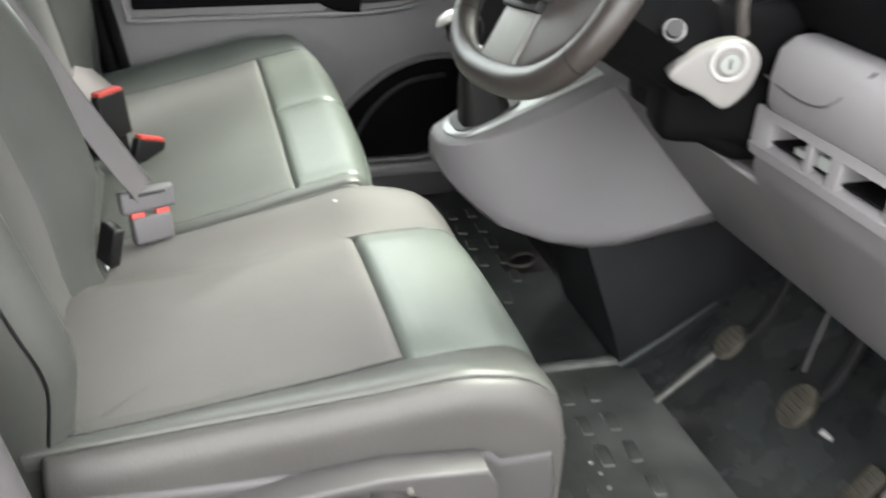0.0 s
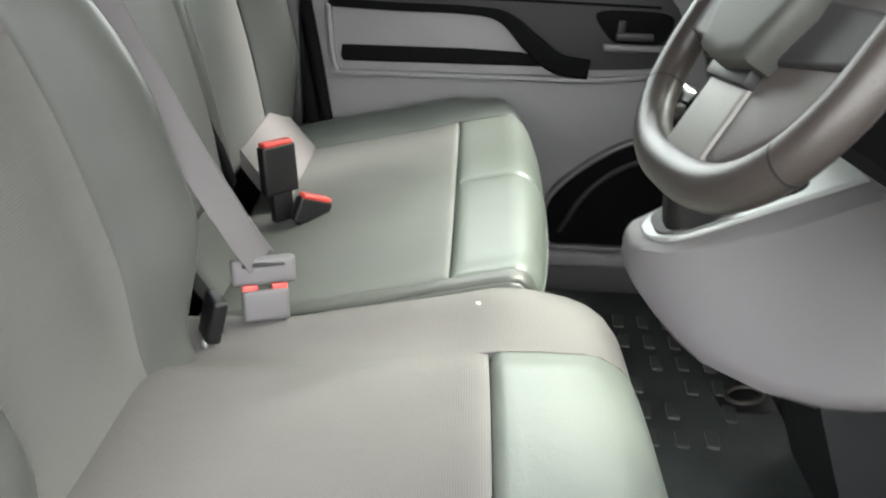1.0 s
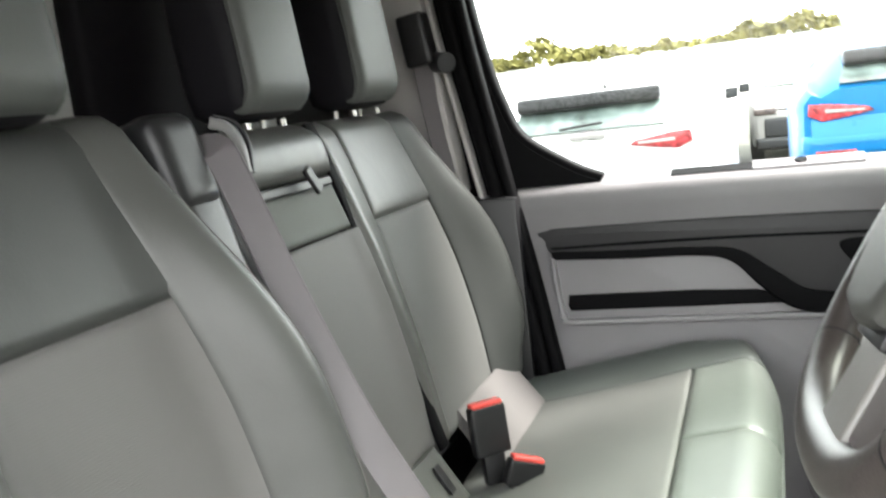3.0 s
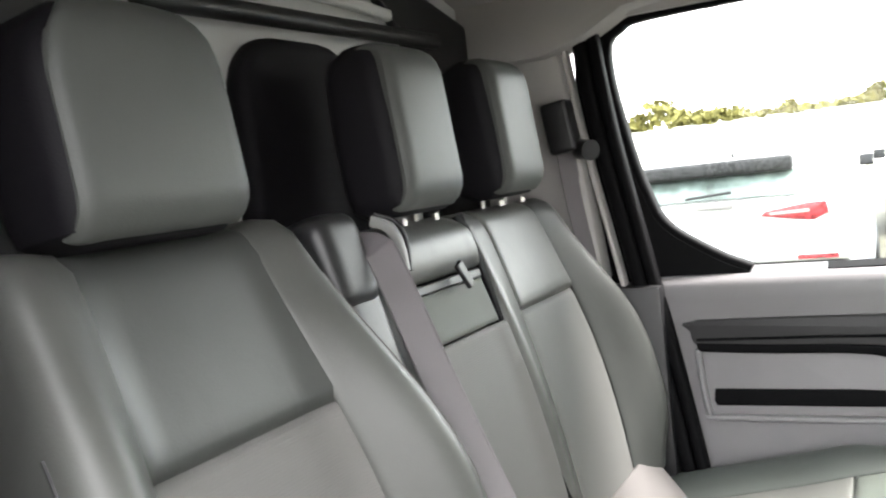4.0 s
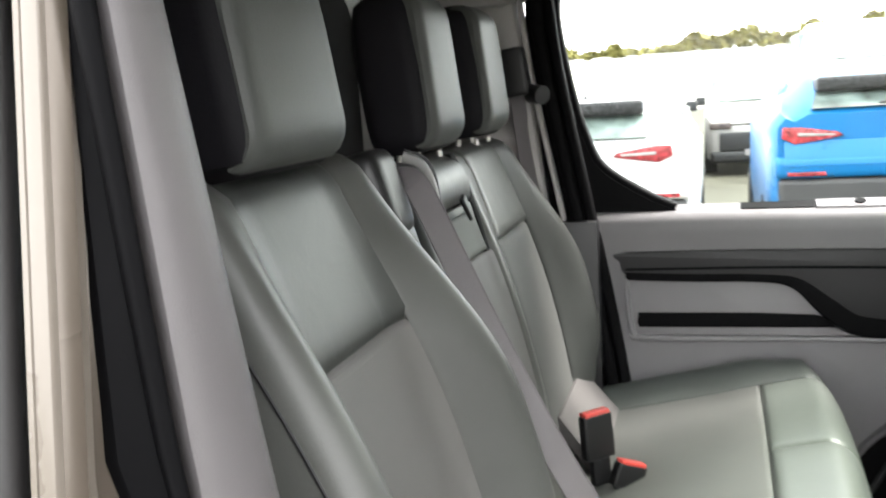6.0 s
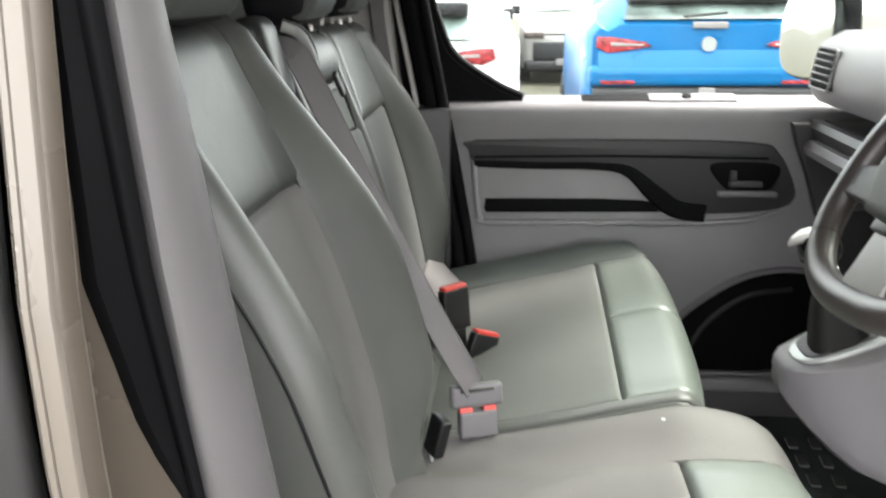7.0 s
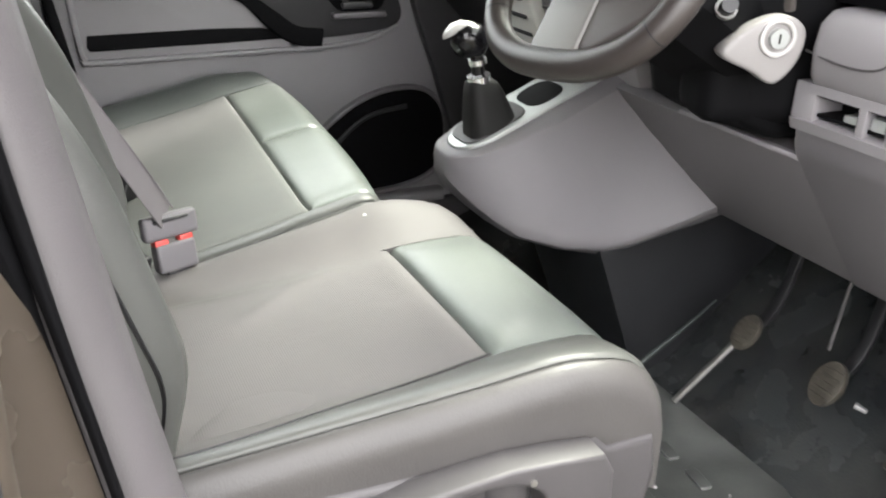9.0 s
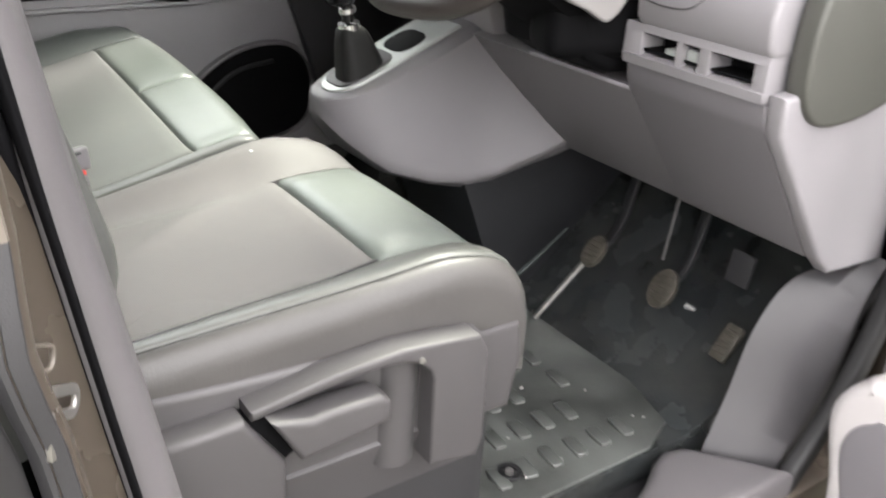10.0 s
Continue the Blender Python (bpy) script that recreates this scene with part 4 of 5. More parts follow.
for k in range(3):
    part("stack_slot", rbox((0.435 + 0.018 * (2 - k), 0.905, 0.632 + 0.036 * k), (0.48 + 0.018 * (2 - k), 1.030, 0.640 + 0.036 * k), 0.001, 1), black, side_stack)
vent_turn = pose(0.438, 1.395, 0.895, 0, 10, 0)
vent = part("air_vent", turned(rbox((-0.003, -0.062, -0.043), (0.03, 0.062, 0.043), 0.006, 3), vent_turn), matte_black, dash, "slatted black air vent")
part("vent_frame", turned(sweep([(-0.003, p[0], p[1]) for p in rrect(0.128, 0.09, 0.014, 4)], rrect(0.006, 0.006, 0.002, 2), True, up=(1, 0, 0)), vent_turn), plastic_light, vent, "grey vent frame")
for k in range(5):
    part("vent_slat", turned(rbox((-0.010, -0.056, -0.0022), (0.004, 0.056, 0.0022), 0.001, 1), vent_turn @ pose(0, 0, -0.03 + 0.015 * k, 0, 18, 0)), plastic, vent)

console = thing("centre_console", "grey plastic centre console with silver gear surround", "console")
CY = 0.735
# along x: half-widths of the top and of its chamfer, height of the top, lower ridge and keel
st = [(0.196, 0.012, 0.020, 0.474, 0.022, 0.452, 0.018, 0.440), (0.201, 0.026, 0.036, 0.4785, 0.036, 0.443, 0.030, 0.428), (0.213, 0.040, 0.052, 0.4845, 0.054, 0.428, 0.042, 0.410), (0.235, 0.050, 0.068, 0.489, 0.075, 0.405, 0.06, 0.385), (0.265, 0.058, 0.080, 0.502, 0.098, 0.380, 0.08, 0.355),
      (0.30, 0.061, 0.085, 0.5176, 0.118, 0.355, 0.095, 0.33), (0.38, 0.063, 0.086, 0.5524, 0.145, 0.330, 0.12, 0.303), (0.465, 0.065, 0.087, 0.5894, 0.158, 0.318, 0.135, 0.285), (0.52, 0.065, 0.088, 0.613, 0.175, 0.330, 0.15, 0.295),
      (0.60, 0.065, 0.09, 0.648, 0.205, 0.365, 0.17, 0.322), (0.66, 0.065, 0.09, 0.67, 0.225, 0.395, 0.185, 0.34), (0.85, 0.065, 0.09, 0.70, 0.27, 0.47, 0.21, 0.40)]
rings = []
for x, ht, he, zt, hr_, zr, hb, zb in st:
    k = step((x - 0.23) / 0.15)
    half_ring = [(-hb * 0.6, zb), (-hb, zb + 0.004), (-hr_ * 0.98, zr - 0.012), (-hr_, zr), (-hr_ + (hr_ - he) * 0.06, zr + 0.012), (-(hr_ + he) / 2 - 0.004, (zr + zt) / 2), (-he - k * 0.011, zt - 0.008 - 0.014 * k), (-he - k * 0.010, zt - 0.006 - 0.008 * k), (-he - k * 0.004, zt - 0.004 - 0.005 * k), (-ht - 0.003, zt - 0.001), (-ht * 0.9, zt)]
    full = half_ring + [(-a, b) for a, b in reversed(half_ring)]
    rings.append([(x, CY + a, b) for a, b in full])
part("console_body", loft(rings), plastic, console)
tun = [(0.455, 0.30), (0.575, 0.0), (1.2, 0.0), (1.2, 0.45), (0.7, 0.40)]
part("tunnel", slab(tun, 'y', 0.585, 0.89, 0.012), tunnel_mat, console, "black lower tunnel cover")
# paler strip puts the crease's highlight into its colour
part("tunnel_crease", sweep([(0.56, 0.582, 0.02), (0.66, 0.582, 0.078), (0.76, 0.583, 0.142)], rrect(0.012, 0.010, 0.004), up=(0, 1, 0), scale=[1.0, 0.8, 0.3]), dusty_rubber, console)
sur = [(p.x, p.y) for p in smooth_path([(-0.122, -0.012, 0), (-0.110, -0.034, 0), (-0.08, -0.053, 0), (-0.02, -0.059, 0), (0.17, -0.062, 0)], 4)]
sur = sur + [(a, -b) for a, b in reversed(sur)]
sm = pose(0.325, CY, 0.5285, 0, -23.5, 0)
part("gear_surround", turned(slab(sur, 'z', -0.004, 0.007, 0.004, 3), sm @ pose(0.006, 0, 0)), silver, console, "silver gear surround")
part("surround_well", turned(slab([(a, b) for a, b in rrect(0.13, 0.092, 0.03, 4)], 'z', 0.0, 0.0105, 0.002), sm @ pose(-0.034, 0, 0)), kick_mat, console)
# flush black plate, its colour standing in for the recess's shade
part("cup_well", turned(slab([(a, b) for a, b in rrect(0.075, 0.085, 0.028, 4)], 'z', 0.0, 0.0088, 0.0005), sm @ pose(0.078, 0, 0)), matte_black, console, "flat black shape for the shaded cup recess")

gear = thing("gear_lever", "black gear lever with leather gaiter and chrome collar", "gear lever")
gr = []
for i, (k, z) in enumerate(((0.84, 0.0), (0.83, 0.014), (0.78, 0.034), (0.70, 0.056), (0.62, 0.076), (0.52, 0.092), (0.36, 0.100))):
    gr.append([(0.290 + a * k - z * 0.25, CY - 0.01 + b * k * 0.92, 0.507 + z + (a * k) * 0.40 * (1 - z / 0.105)) for a, b in rrect(0.105, 0.095, 0.032, 6)])
part("gaiter", loft(gr), gaiter_mat, gear, "black leather gaiter")
part("collar", rod((0.264, CY - 0.01, 0.598), (0.261, CY - 0.01, 0.612), 0.021, 20), chrome, gear, "chrome collar")
part("shaft", rod((0.260, CY - 0.01, 0.615), (0.252, CY - 0.01, 0.675), 0.012), gloss_black, gear)
part("collar", rod((0.259, CY - 0.01, 0.632), (0.257, CY - 0.01, 0.641), 0.016, 20), chrome, gear)
kn = []
for k, z in ((0.5, 0.0), (0.8, 0.006), (1.0, 0.022), (1.0, 0.036), (0.9, 0.048), (0.6, 0.056), (0.2, 0.059)):
    kn.append([(0.243 + a * k - z * 0.1, CY - 0.01 + b * k, 0.645 + z) for a, b in disc(0.034, 20, 0.85)])
knob = part("knob", loft(kn), gloss_black, gear)
kc = []
for u, w, h, dz in ((-0.040, 0.008, 0.006, -0.016), (-0.035, 0.018, 0.013, -0.011), (-0.022, 0.027, 0.017, -0.003), (-0.005, 0.032, 0.018, 0.001), (0.012, 0.028, 0.014, 0.0), (0.022, 0.012, 0.006, -0.003)):
    kc.append([(0.232 + u, CY - 0.01 + a, 0.697 + dz + b) for a, b in rrect(w, h, min(w, h) * 0.45, 4)])
part("knob_cap", loft(kc), satin, knob, "satin knob cap")

wheel = thing("steering_wheel", "dark leather steering wheel with flat bottom and pale lower spoke", "steering wheel")
TH = radians(30)
WC = Vector((0.219, 0.335, 0.857))
WM = Matrix.Translation(WC) @ Matrix(((math.sin(TH), 0, -math.cos(TH), 0), (0, 1, 0, 0), (math.cos(TH), 0, math.sin(TH), 0), (0, 0, 0, 1))) @ Matrix.Rotation(radians(8), 4, 'Z')
# wheel's own axes: x up the wheel, y to the left, z towards the driver
rim_path = []
for i in range(72):
    a = 2 * math.pi * i / 72
    c, s = math.cos(a), math.sin(a)
    p = 1.0 if s >= 0 else 2 / 2.6
    rim_path.append((0.181 * s if s >= 0 else -0.152 * abs(s) ** p, 0.187 * math.copysign(abs(c) ** p, c), 0))
part("rim", turned(sweep(rim_path, disc(0.0205, 16, 0.88), True, up=(0, 0, 1)), WM), leather, wheel, "dark leather rim")
for ia in (30, 43, 66, 6):
    p0, p1 = Vector(rim_path[ia]), Vector(rim_path[ia + 1])
    part("rim_seam", turned(sweep([p0, p0 + (p1 - p0).normalized() * 0.0018], disc(0.0210, 16, 0.88), up=(0, 0, 1)), WM), black, wheel)
hubp = [(0.055, 0.075), (0.06, -0.075), (0.0, -0.082), (-0.05, -0.055), (-0.058, 0.0), (-0.05, 0.055), (0.0, 0.082)]
part("airbag_cover", turned(slab(hubp, 'z', -0.01, 0.035, 0.016, 4), WM), hub_mat, wheel, "dark grey airbag cover")
part("spoke", turned(slab([(-0.05, 0.045), (-0.145, 0.05), (-0.145, -0.045), (-0.05, -0.045)], 'z', -0.014, 0.008, 0.006, 3), WM), pale_spoke, wheel, "pale lower spoke")
part("spoke_web", turned(slab([(0.045, -0.07), (0.035, -0.172), (-0.03, -0.172), (-0.09, -0.135), (-0.132, -0.07), (-0.132, -0.03), (-0.04, -0.04)], 'z', -0.024, 0.004, 0.008, 3), WM), spoke_mat, wheel, "taupe plastic spoke web")
for s in (-1, 1):
    part("spoke", turned(slab([(0.02, s * 0.07), (0.012, s * 0.175), (-0.03, s * 0.175), (-0.04, s * 0.06)], 'z', -0.014, 0.010, 0.006, 3), WM), plastic_dark, wheel)
part("spoke_slot", turned(rbox((-0.066, -0.046, -0.012), (-0.05, 0.046, 0.016), 0.004), WM), black, wheel)
column = thing("steering_column", "black steering column shroud with pale ignition panel and stalk", "steering column")
part("shroud", turned(slab([(0.05, 0.08), (0.05, -0.09), (-0.02, -0.10), (-0.06, -0.07), (-0.06, 0.06), (-0.02, 0.08)], 'z', -0.28, -0.04, 0.02, 3), WM), matte_black, column)
part("ignition_housing", turned(rbox((-0.07, 0.012, -0.12), (0.11, 0.12, 0.075), 0.03, 3), pose(0.42, 0.232, 0.757, 0, 0, -18)), matte_black, column)
# cowl enlarged into a black mass that stands in for the shaded hollow
part("cowl", slab([(0.40, 0.70), (0.415, 0.64), (0.47, 0.612), (0.60, 0.60), (0.62, 0.70), (0.62, 0.86), (0.47, 0.87), (0.42, 0.84), (0.405, 0.78)], 'y', 0.243, 0.46, 0.025, 3), matte_black, column, "black column cowl enlarged to fill the dark hollow")
ign_out = smooth_path([(a * 0.72, 0, c * 0.72) for a, b, c in [(-0.082, 0, -0.012), (-0.03, 0, 0.036), (0.03, 0, 0.052), (0.066, 0, 0.025), (0.058, 0, -0.03), (0.022, 0, -0.066), (-0.02, 0, -0.046)]], 5, True)
IM = pose(0.394, 0.213, 0.754, 0, 0, -18)
ignp = part("ignition_panel", turned(slab([(p.x, p.z) for p in ign_out], 'y', -0.008, 0.02, 0.006, 3), IM), white_plastic, column, "pale ignition panel")
part("key_ring", turned(sweep([(0.010 + 0.021 * math.cos(2 * math.pi * i / 28), -0.009, 0.011 + 0.021 * math.sin(2 * math.pi * i / 28)) for i in range(28)], rrect(0.006, 0.006, 0.002, 2), True, up=(0, 1, 0)), IM), satin, ignp)
part("key_barrel", turned(rod((0.010, 0.0, 0.011), (0.010, -0.015, 0.011), 0.012, 20), IM), silver, ignp, "bright ignition barrel")
part("key_slot", turned(rbox((0.0088, -0.0165, 0.005), (0.0112, -0.014, 0.017), 0.0008, 1), IM), black, ignp)
part("stalk", sweep(smooth_path([(0.30, 0.42, 0.83), (0.26, 0.52, 0.80), (0.235, 0.60, 0.775)], 5), disc(0.009, 10), up=(0, 0, 1)), black, column)
part("stalk_right", rod((0.330, 0.318, 0.752), (0.336, 0.232, 0.853), 0.0045), spoke_mat, column, "slim grey wiper stalk")
lock = part("lock_barrel", rod((0.348, 0.250, 0.788), (0.327, 0.213, 0.807), 0.012, 18, r2=0.010), black, column, "glossy black adjuster barrel")
part("barrel_ring", rod((0.338, 0.232, 0.797), (0.334, 0.226, 0.801), 0.0135, 18), satin_grey, lock)
part("lever_end", rod((0.345, 0.285, 0.748), (0.332, 0.268, 0.751), 0.007, 14), satin_grey, column)
part("stalk_left", sweep(smooth_path([(0.41, 0.20, 0.80), (0.398, 0.193, 0.83), (0.396, 0.190, 0.868)], 5), disc(0.007, 10), up=(0, 1, 0)), spoke_mat, column)



def pedal(label, x, y, z, w, h, lean, arm_top, oval):
    pedals = thing("pedal", label, "pedal", "foot pedals")
    m = pose(x, y, z, 0, lean, 0)
    out = [(a, b) for a, b in (disc(0.5, 20) if oval else rrect(1, 1, 0.12, 3))]
    bm = slab([(a * w, b * h) for a, b in out], 'x', -0.008, 0.006, 0.004)
    pad = part("pedal_pad", turned(bm, m), steel_dark, pedals, "worn ribbed pedal pad")
    for k in range(-2, 3):
        part("rib", turned(rbox((-0.0105, -w * 0.34, k * h * 0.15 - 0.002), (-0.006, w * 0.34, k * h * 0.15 + 0.002), 0.001, 1), m), steel_dark, pad)
    if arm_top:
        part("pedal_arm", sweep(smooth_path([(x + 0.005, y, z), (x + 0.07, y, z + 0.06), arm_top], 6), rrect(0.012, 0.022, 0.004, 2), up=(0, 1, 0)), black, pedals)
    return pedals


clutch = pedal("worn oval clutch pedal with a bright rod", 0.668, 0.405, 0.180, 0.050, 0.072, 38, (0.80, 0.41, 0.48), True)
pedals = pedal("worn oval brake pedal on a black arm", 0.680, 0.225, 0.175, 0.058, 0.082, 32, (0.80, 0.23, 0.48), True)
pedal("worn upright accelerator pedal beside the kick panel", 0.715, 0.085, 0.118, 0.036, 0.075, 40, None, False)
part("return_rod", rod((0.585, 0.472, 0.012), (0.655, 0.42, 0.150), 0.0065), steel, clutch, "bright clutch rod")
part("link_rod", rod((0.70, 0.255, 0.22), (0.735, 0.262, 0.42), 0.003), cover_mat, pedals)
part("bracket_plate", turned(rbox((-0.004, -0.026, -0.032), (0.004, 0.026, 0.032), 0.003), pose(0.78, 0.135, 0.235, 0, 10, 0)), inlay_mat, pedals)
part("pivot", rod((0.695, 0.178, 0.158), (0.70, 0.160, 0.156), 0.006, r2=0.004), satin_grey, pedals)

# ---- belts and buckles ----


def belt(name, pts, nrm, label, w=0.047, n=8):
    b = thing(name, label, "seat belt", "seat belts")
    sec = [(-w / 2, -0.0007), (-w * 0.17, -0.0012), (w * 0.17, -0.0007), (w / 2, -0.0007), (w / 2, 0.0007), (w * 0.17, 0.0012), (-w * 0.17, 0.0007), (-w / 2, 0.0007)]
    path = smooth_path(pts, n)
    part("webbing", sweep(path, sec, up=nrm), webbing, b)
    for s in (-1, 1):
        t = (path[-1] - path[0]).normalized().cross(Vector(nrm)).normalized()
        part("selvedge", sweep([p + t * s * w * 0.47 + Vector(nrm).normalized() * 0.0008 for p in path], disc(0.0012, 6), up=nrm), webbing, b)
    return b


NB = (0.55, -0.55, 0.5)
mb = belt("middle_belt", [(-0.605, 0.646, 0.990), (-0.570, 0.643, 0.988), (-0.547, 0.638, 0.958), (-0.465, 0.604, 0.80), (-0.385, 0.580, 0.65), (-0.325, 0.583, 0.535), (-0.299, 0.600, 0.478)], NB, "grey webbing belt plugged in between the seats")
TM = Matrix.Translation((-0.296, 0.598, 0.466)) @ Matrix.Rotation(radians(19), 4, 'Z') @ Matrix.Rotation(radians(-10), 4, 'X')
tg = part("tongue", turned(rbox((-0.042, -0.009, -0.018), (0.042, 0.009, 0.018), 0.007, 3), TM), plastic, mb, "grey plastic tongue")
part("tongue_slot", turned(rbox((-0.028, -0.0105, 0.006), (0.028, 0.0, 0.0125), 0.002, 1), TM), black, tg)
bb = thing("belt_buckle", "grey belt buckle with red release between the seats", "belt buckle", "belt buckles")
part("body", turned(rbox((-0.030, -0.013, -0.066), (0.030, 0.011, -0.024), 0.005, 3), TM), plastic, bb)
part("sleeve", turned(rbox((-0.016, -0.006, -0.14), (0.016, 0.006, -0.062), 0.003, 2), TM), black, bb)
for s in (-1, 1):
    part("release", turned(rbox((s * 0.019 - 0.0105, -0.0095, -0.028), (s * 0.019 + 0.0105, 0.008, -0.017), 0.003, 2), TM), red, bb, "red release button")
db = thing("belt_buckle", "black driver belt buckle leaning beside the backrest", "belt buckle", "belt buckles")
DM = Matrix.Translation((-0.350, 0.552, 0.432)) @ Matrix.Rotation(radians(14), 4, 'Y') @ Matrix.Rotation(radians(35), 4, 'Z')
part("body", turned(rbox((-0.010, -0.020, -0.045), (0.010, 0.018, 0.018), 0.006, 3), DM), black, db)
part("clip", turned(rbox((-0.012, -0.018, -0.051), (-0.006, -0.006, -0.042), 0.002, 1), DM), silver, db, "bright clip")


def red_buckle(m, h, label):
    b = thing("belt_buckle", label, "belt buckle", "belt buckles")
    part("body", turned(rbox((-0.033, -0.011, -h), (0.033, 0.011, 0.0), 0.005, 3), m), black, b)
    part("release", turned(rbox((-0.029, -0.0105, -0.002), (0.029, 0.0105, 0.007), 0.004, 3), m), red, b, "red release button")
    part("sleeve", turned(rbox((-0.02, -0.008, -h - 0.05), (0.02, 0.008, -h + 0.005), 0.003, 2), m), black, b)


red_buckle(Matrix.Translation((-0.362, 0.995, 0.503)) @ Matrix.Rotation(radians(46), 4, 'Z') @ Matrix.Rotation(radians(-6), 4, 'X'), 0.085, "tall black belt buckle with red release on the bench")
red_buckle(Matrix.Translation((-0.297, 0.992, 0.408)) @ Matrix.Rotation(radians(40), 4, 'Z') @ Matrix.Rotation(radians(22), 4, 'Y'), 0.045, "short black belt buckle with red release on the bench")

# passenger belt at the far pillar
pb = belt("passenger_belt", [(-0.575, 1.435, 1.12), (-0.565, 1.44, 1.0), (-0.545, 1.44, 0.85), (-0.52, 1.435, 0.6)], (0.8, -0.6, 0.1), "grey passenger belt hanging at the far pillar")
pa = part("anchor_cover", turned(rbox((-0.03, -0.025, -0.055), (0.03, 0.025, 0.055), 0.010, 3), pose(-0.575, 1.43, 1.15, 0, -8, 0)), black, pb, "black belt anchor cover")
part("anchor_knob", rod((-0.54, 1.44, 1.10), (-0.51, 1.415, 1.095), 0.022, 16), black, pa)

# ---- near pillar and sill ----
npil = thing("wall_right", "taupe painted door pillar with black rubber seals", "door pillar", kind="structure")


def ramp(z, zs, vs):
    for (a, p), (b, q) in zip(list(zip(zs, vs)), list(zip(zs, vs))[1:]):
        if z <= b:
            return p + (q - p) * (z - a) / (b - a)
    return vs[-1] + (vs[-1] - vs[-2]) * (z - zs[-1]) / (zs[-1] - zs[-2])


PZ = (0.3, 0.5, 0.7, 0.9, 1.1)
N2 = Vector((0.82, -0.57, 0))


def trim_rear(z):
    return Vector((ramp(z, PZ, (-0.387, -0.417, -0.445, -0.467, -0.482)), ramp(z, PZ, (-0.110, -0.116, -0.119, -0.117, -0.115)), z))


def trim_front(z):
    return Vector((ramp(z, PZ, (-0.346, -0.378, -0.412, -0.445, -0.476)), -0.072 + 0.025 * (z - 0.3), z))


def flange(z):
    wob = 0.010 * math.exp(-((z - 0.64) / 0.06) ** 2)
    return Vector((-0.505 - 0.085 * (z - 0.85) - wob, -0.20 + 0.24 * max(z - 0.85, 0) - wob, z))


LEVELS = [-0.4, -0.2, 0.0, 0.1, 0.2, 0.3, 0.4, 0.5, 0.56, 0.6, 0.64, 0.68, 0.72, 0.8, 0.9, 1.0, 1.1, 1.2, 1.3, 1.4, 1.5]


def trim_ring(z):
    a, b = trim_rear(z), trim_front(z)
    w = b - a
    low = 1 - step((z - 0.55) / 0.25)
    out = []
    for k, d in ((0.0, -0.035), (0.0, -0.008 - 0.008 * low), (0.04, -0.002 - 0.010 * low), (0.14, 0.002 - 0.005 * low), (0.30, 0.006), (0.6, 0.007), (0.84, 0.004), (0.95, -0.002), (1.0, -0.010), (1.02, -0.05)):
        out.append(a + w * k + N2 * d)
    return out


part("pillar_trim", loft([trim_ring(z) for z in LEVELS]), trim_mat, npil, "grey plastic pillar trim")
part("side_wall", slab([(-0.80, -0.05), (-0.49, -0.05), (-0.50, 0.5), (-0.53, 1.0), (-0.56, 1.5), (-0.80, 1.5)], 'y', -0.075, -0.045, 0.004), matte_black, npil, "dark inner side wall")
part("door_seal", sweep([trim_rear(z) + Vector((-0.004 - 0.007 * step((z - 0.65) / 0.3), -0.006 - 0.002 * step((z - 0.65) / 0.3), 0)) for z in LEVELS], rrect(0.012, 0.012, 0.004, 3), up=(0.57, 0.82, 0), scale=[0.55 + 0.55 * step((z - 0.65) / 0.3) for z in LEVELS]), matte_black, npil, "black rubber door seal")


def jamb_ring(z):
    a, b = flange(z), trim_rear(z) + Vector((-0.012, 0.0, 0))
    w = b - a
    n = Vector((-w.y, w.x, 0)).normalized() * -1
    n = n if n.x * 0.5 - n.y > 0 else -n
    return [a + Vector((-0.012, 0.03, 0)), a + Vector((-0.012, -0.003, 0)), a + Vector((-0.006, -0.010, 0)), a + Vector((0.004, -0.010, 0)), a + Vector((0.014, -0.004, 0)), a + Vector((0.018, 0.006, 0)), a + w * 0.30 + n * -0.012, a + w * 0.5 + n * -0.012, a + w * 0.8 + n * -0.008, b, b + Vector((-0.03, 0.05, 0))]


part("pillar_body", loft([jamb_ring(z) for z in LEVELS]), paint, npil)


def edge_ring(z):
    a = flange(z)
    return [a + Vector(d) for d in ((-0.013, 0.028, 0), (-0.0135, -0.004, 0), (-0.007, -0.0115, 0), (-0.003, -0.0115, 0), (-0.002, -0.0095, 0), (-0.001, -0.0115, 0), (0.005, -0.0125, 0), (0.010, -0.0115, 0), (0.0115, -0.0095, 0), (0.0115, 0.02, 0))]


# upper edge's paleness is caught sky light, put into its colour
part("pillar_edge", loft([edge_ring(z) for z in LEVELS if z >= 0.72]), paint_lit, npil, "pillar edge, pale for the sky light it catches")
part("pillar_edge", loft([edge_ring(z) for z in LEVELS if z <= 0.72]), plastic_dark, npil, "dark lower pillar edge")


def strip_ring(z):
    ring = jamb_ring(z)
    a, b = flange(z), ring[9]
    w = b - a
    n = (ring[7] - (a + w * 0.5)).normalized()
    k = 0.985 - 0.50 * step((z - 0.68) / 0.22)
    q = 0.3 + 0.7 * step((z - 0.72) / 0.14)
    return [b + n * (0.016 * q), b + n * (-0.004 * q), a + w * (k + 0.01 + 0.03 * q) + n * (0.002 * q), a + w * k + n * 0.008, a + w * k + n * 0.022]


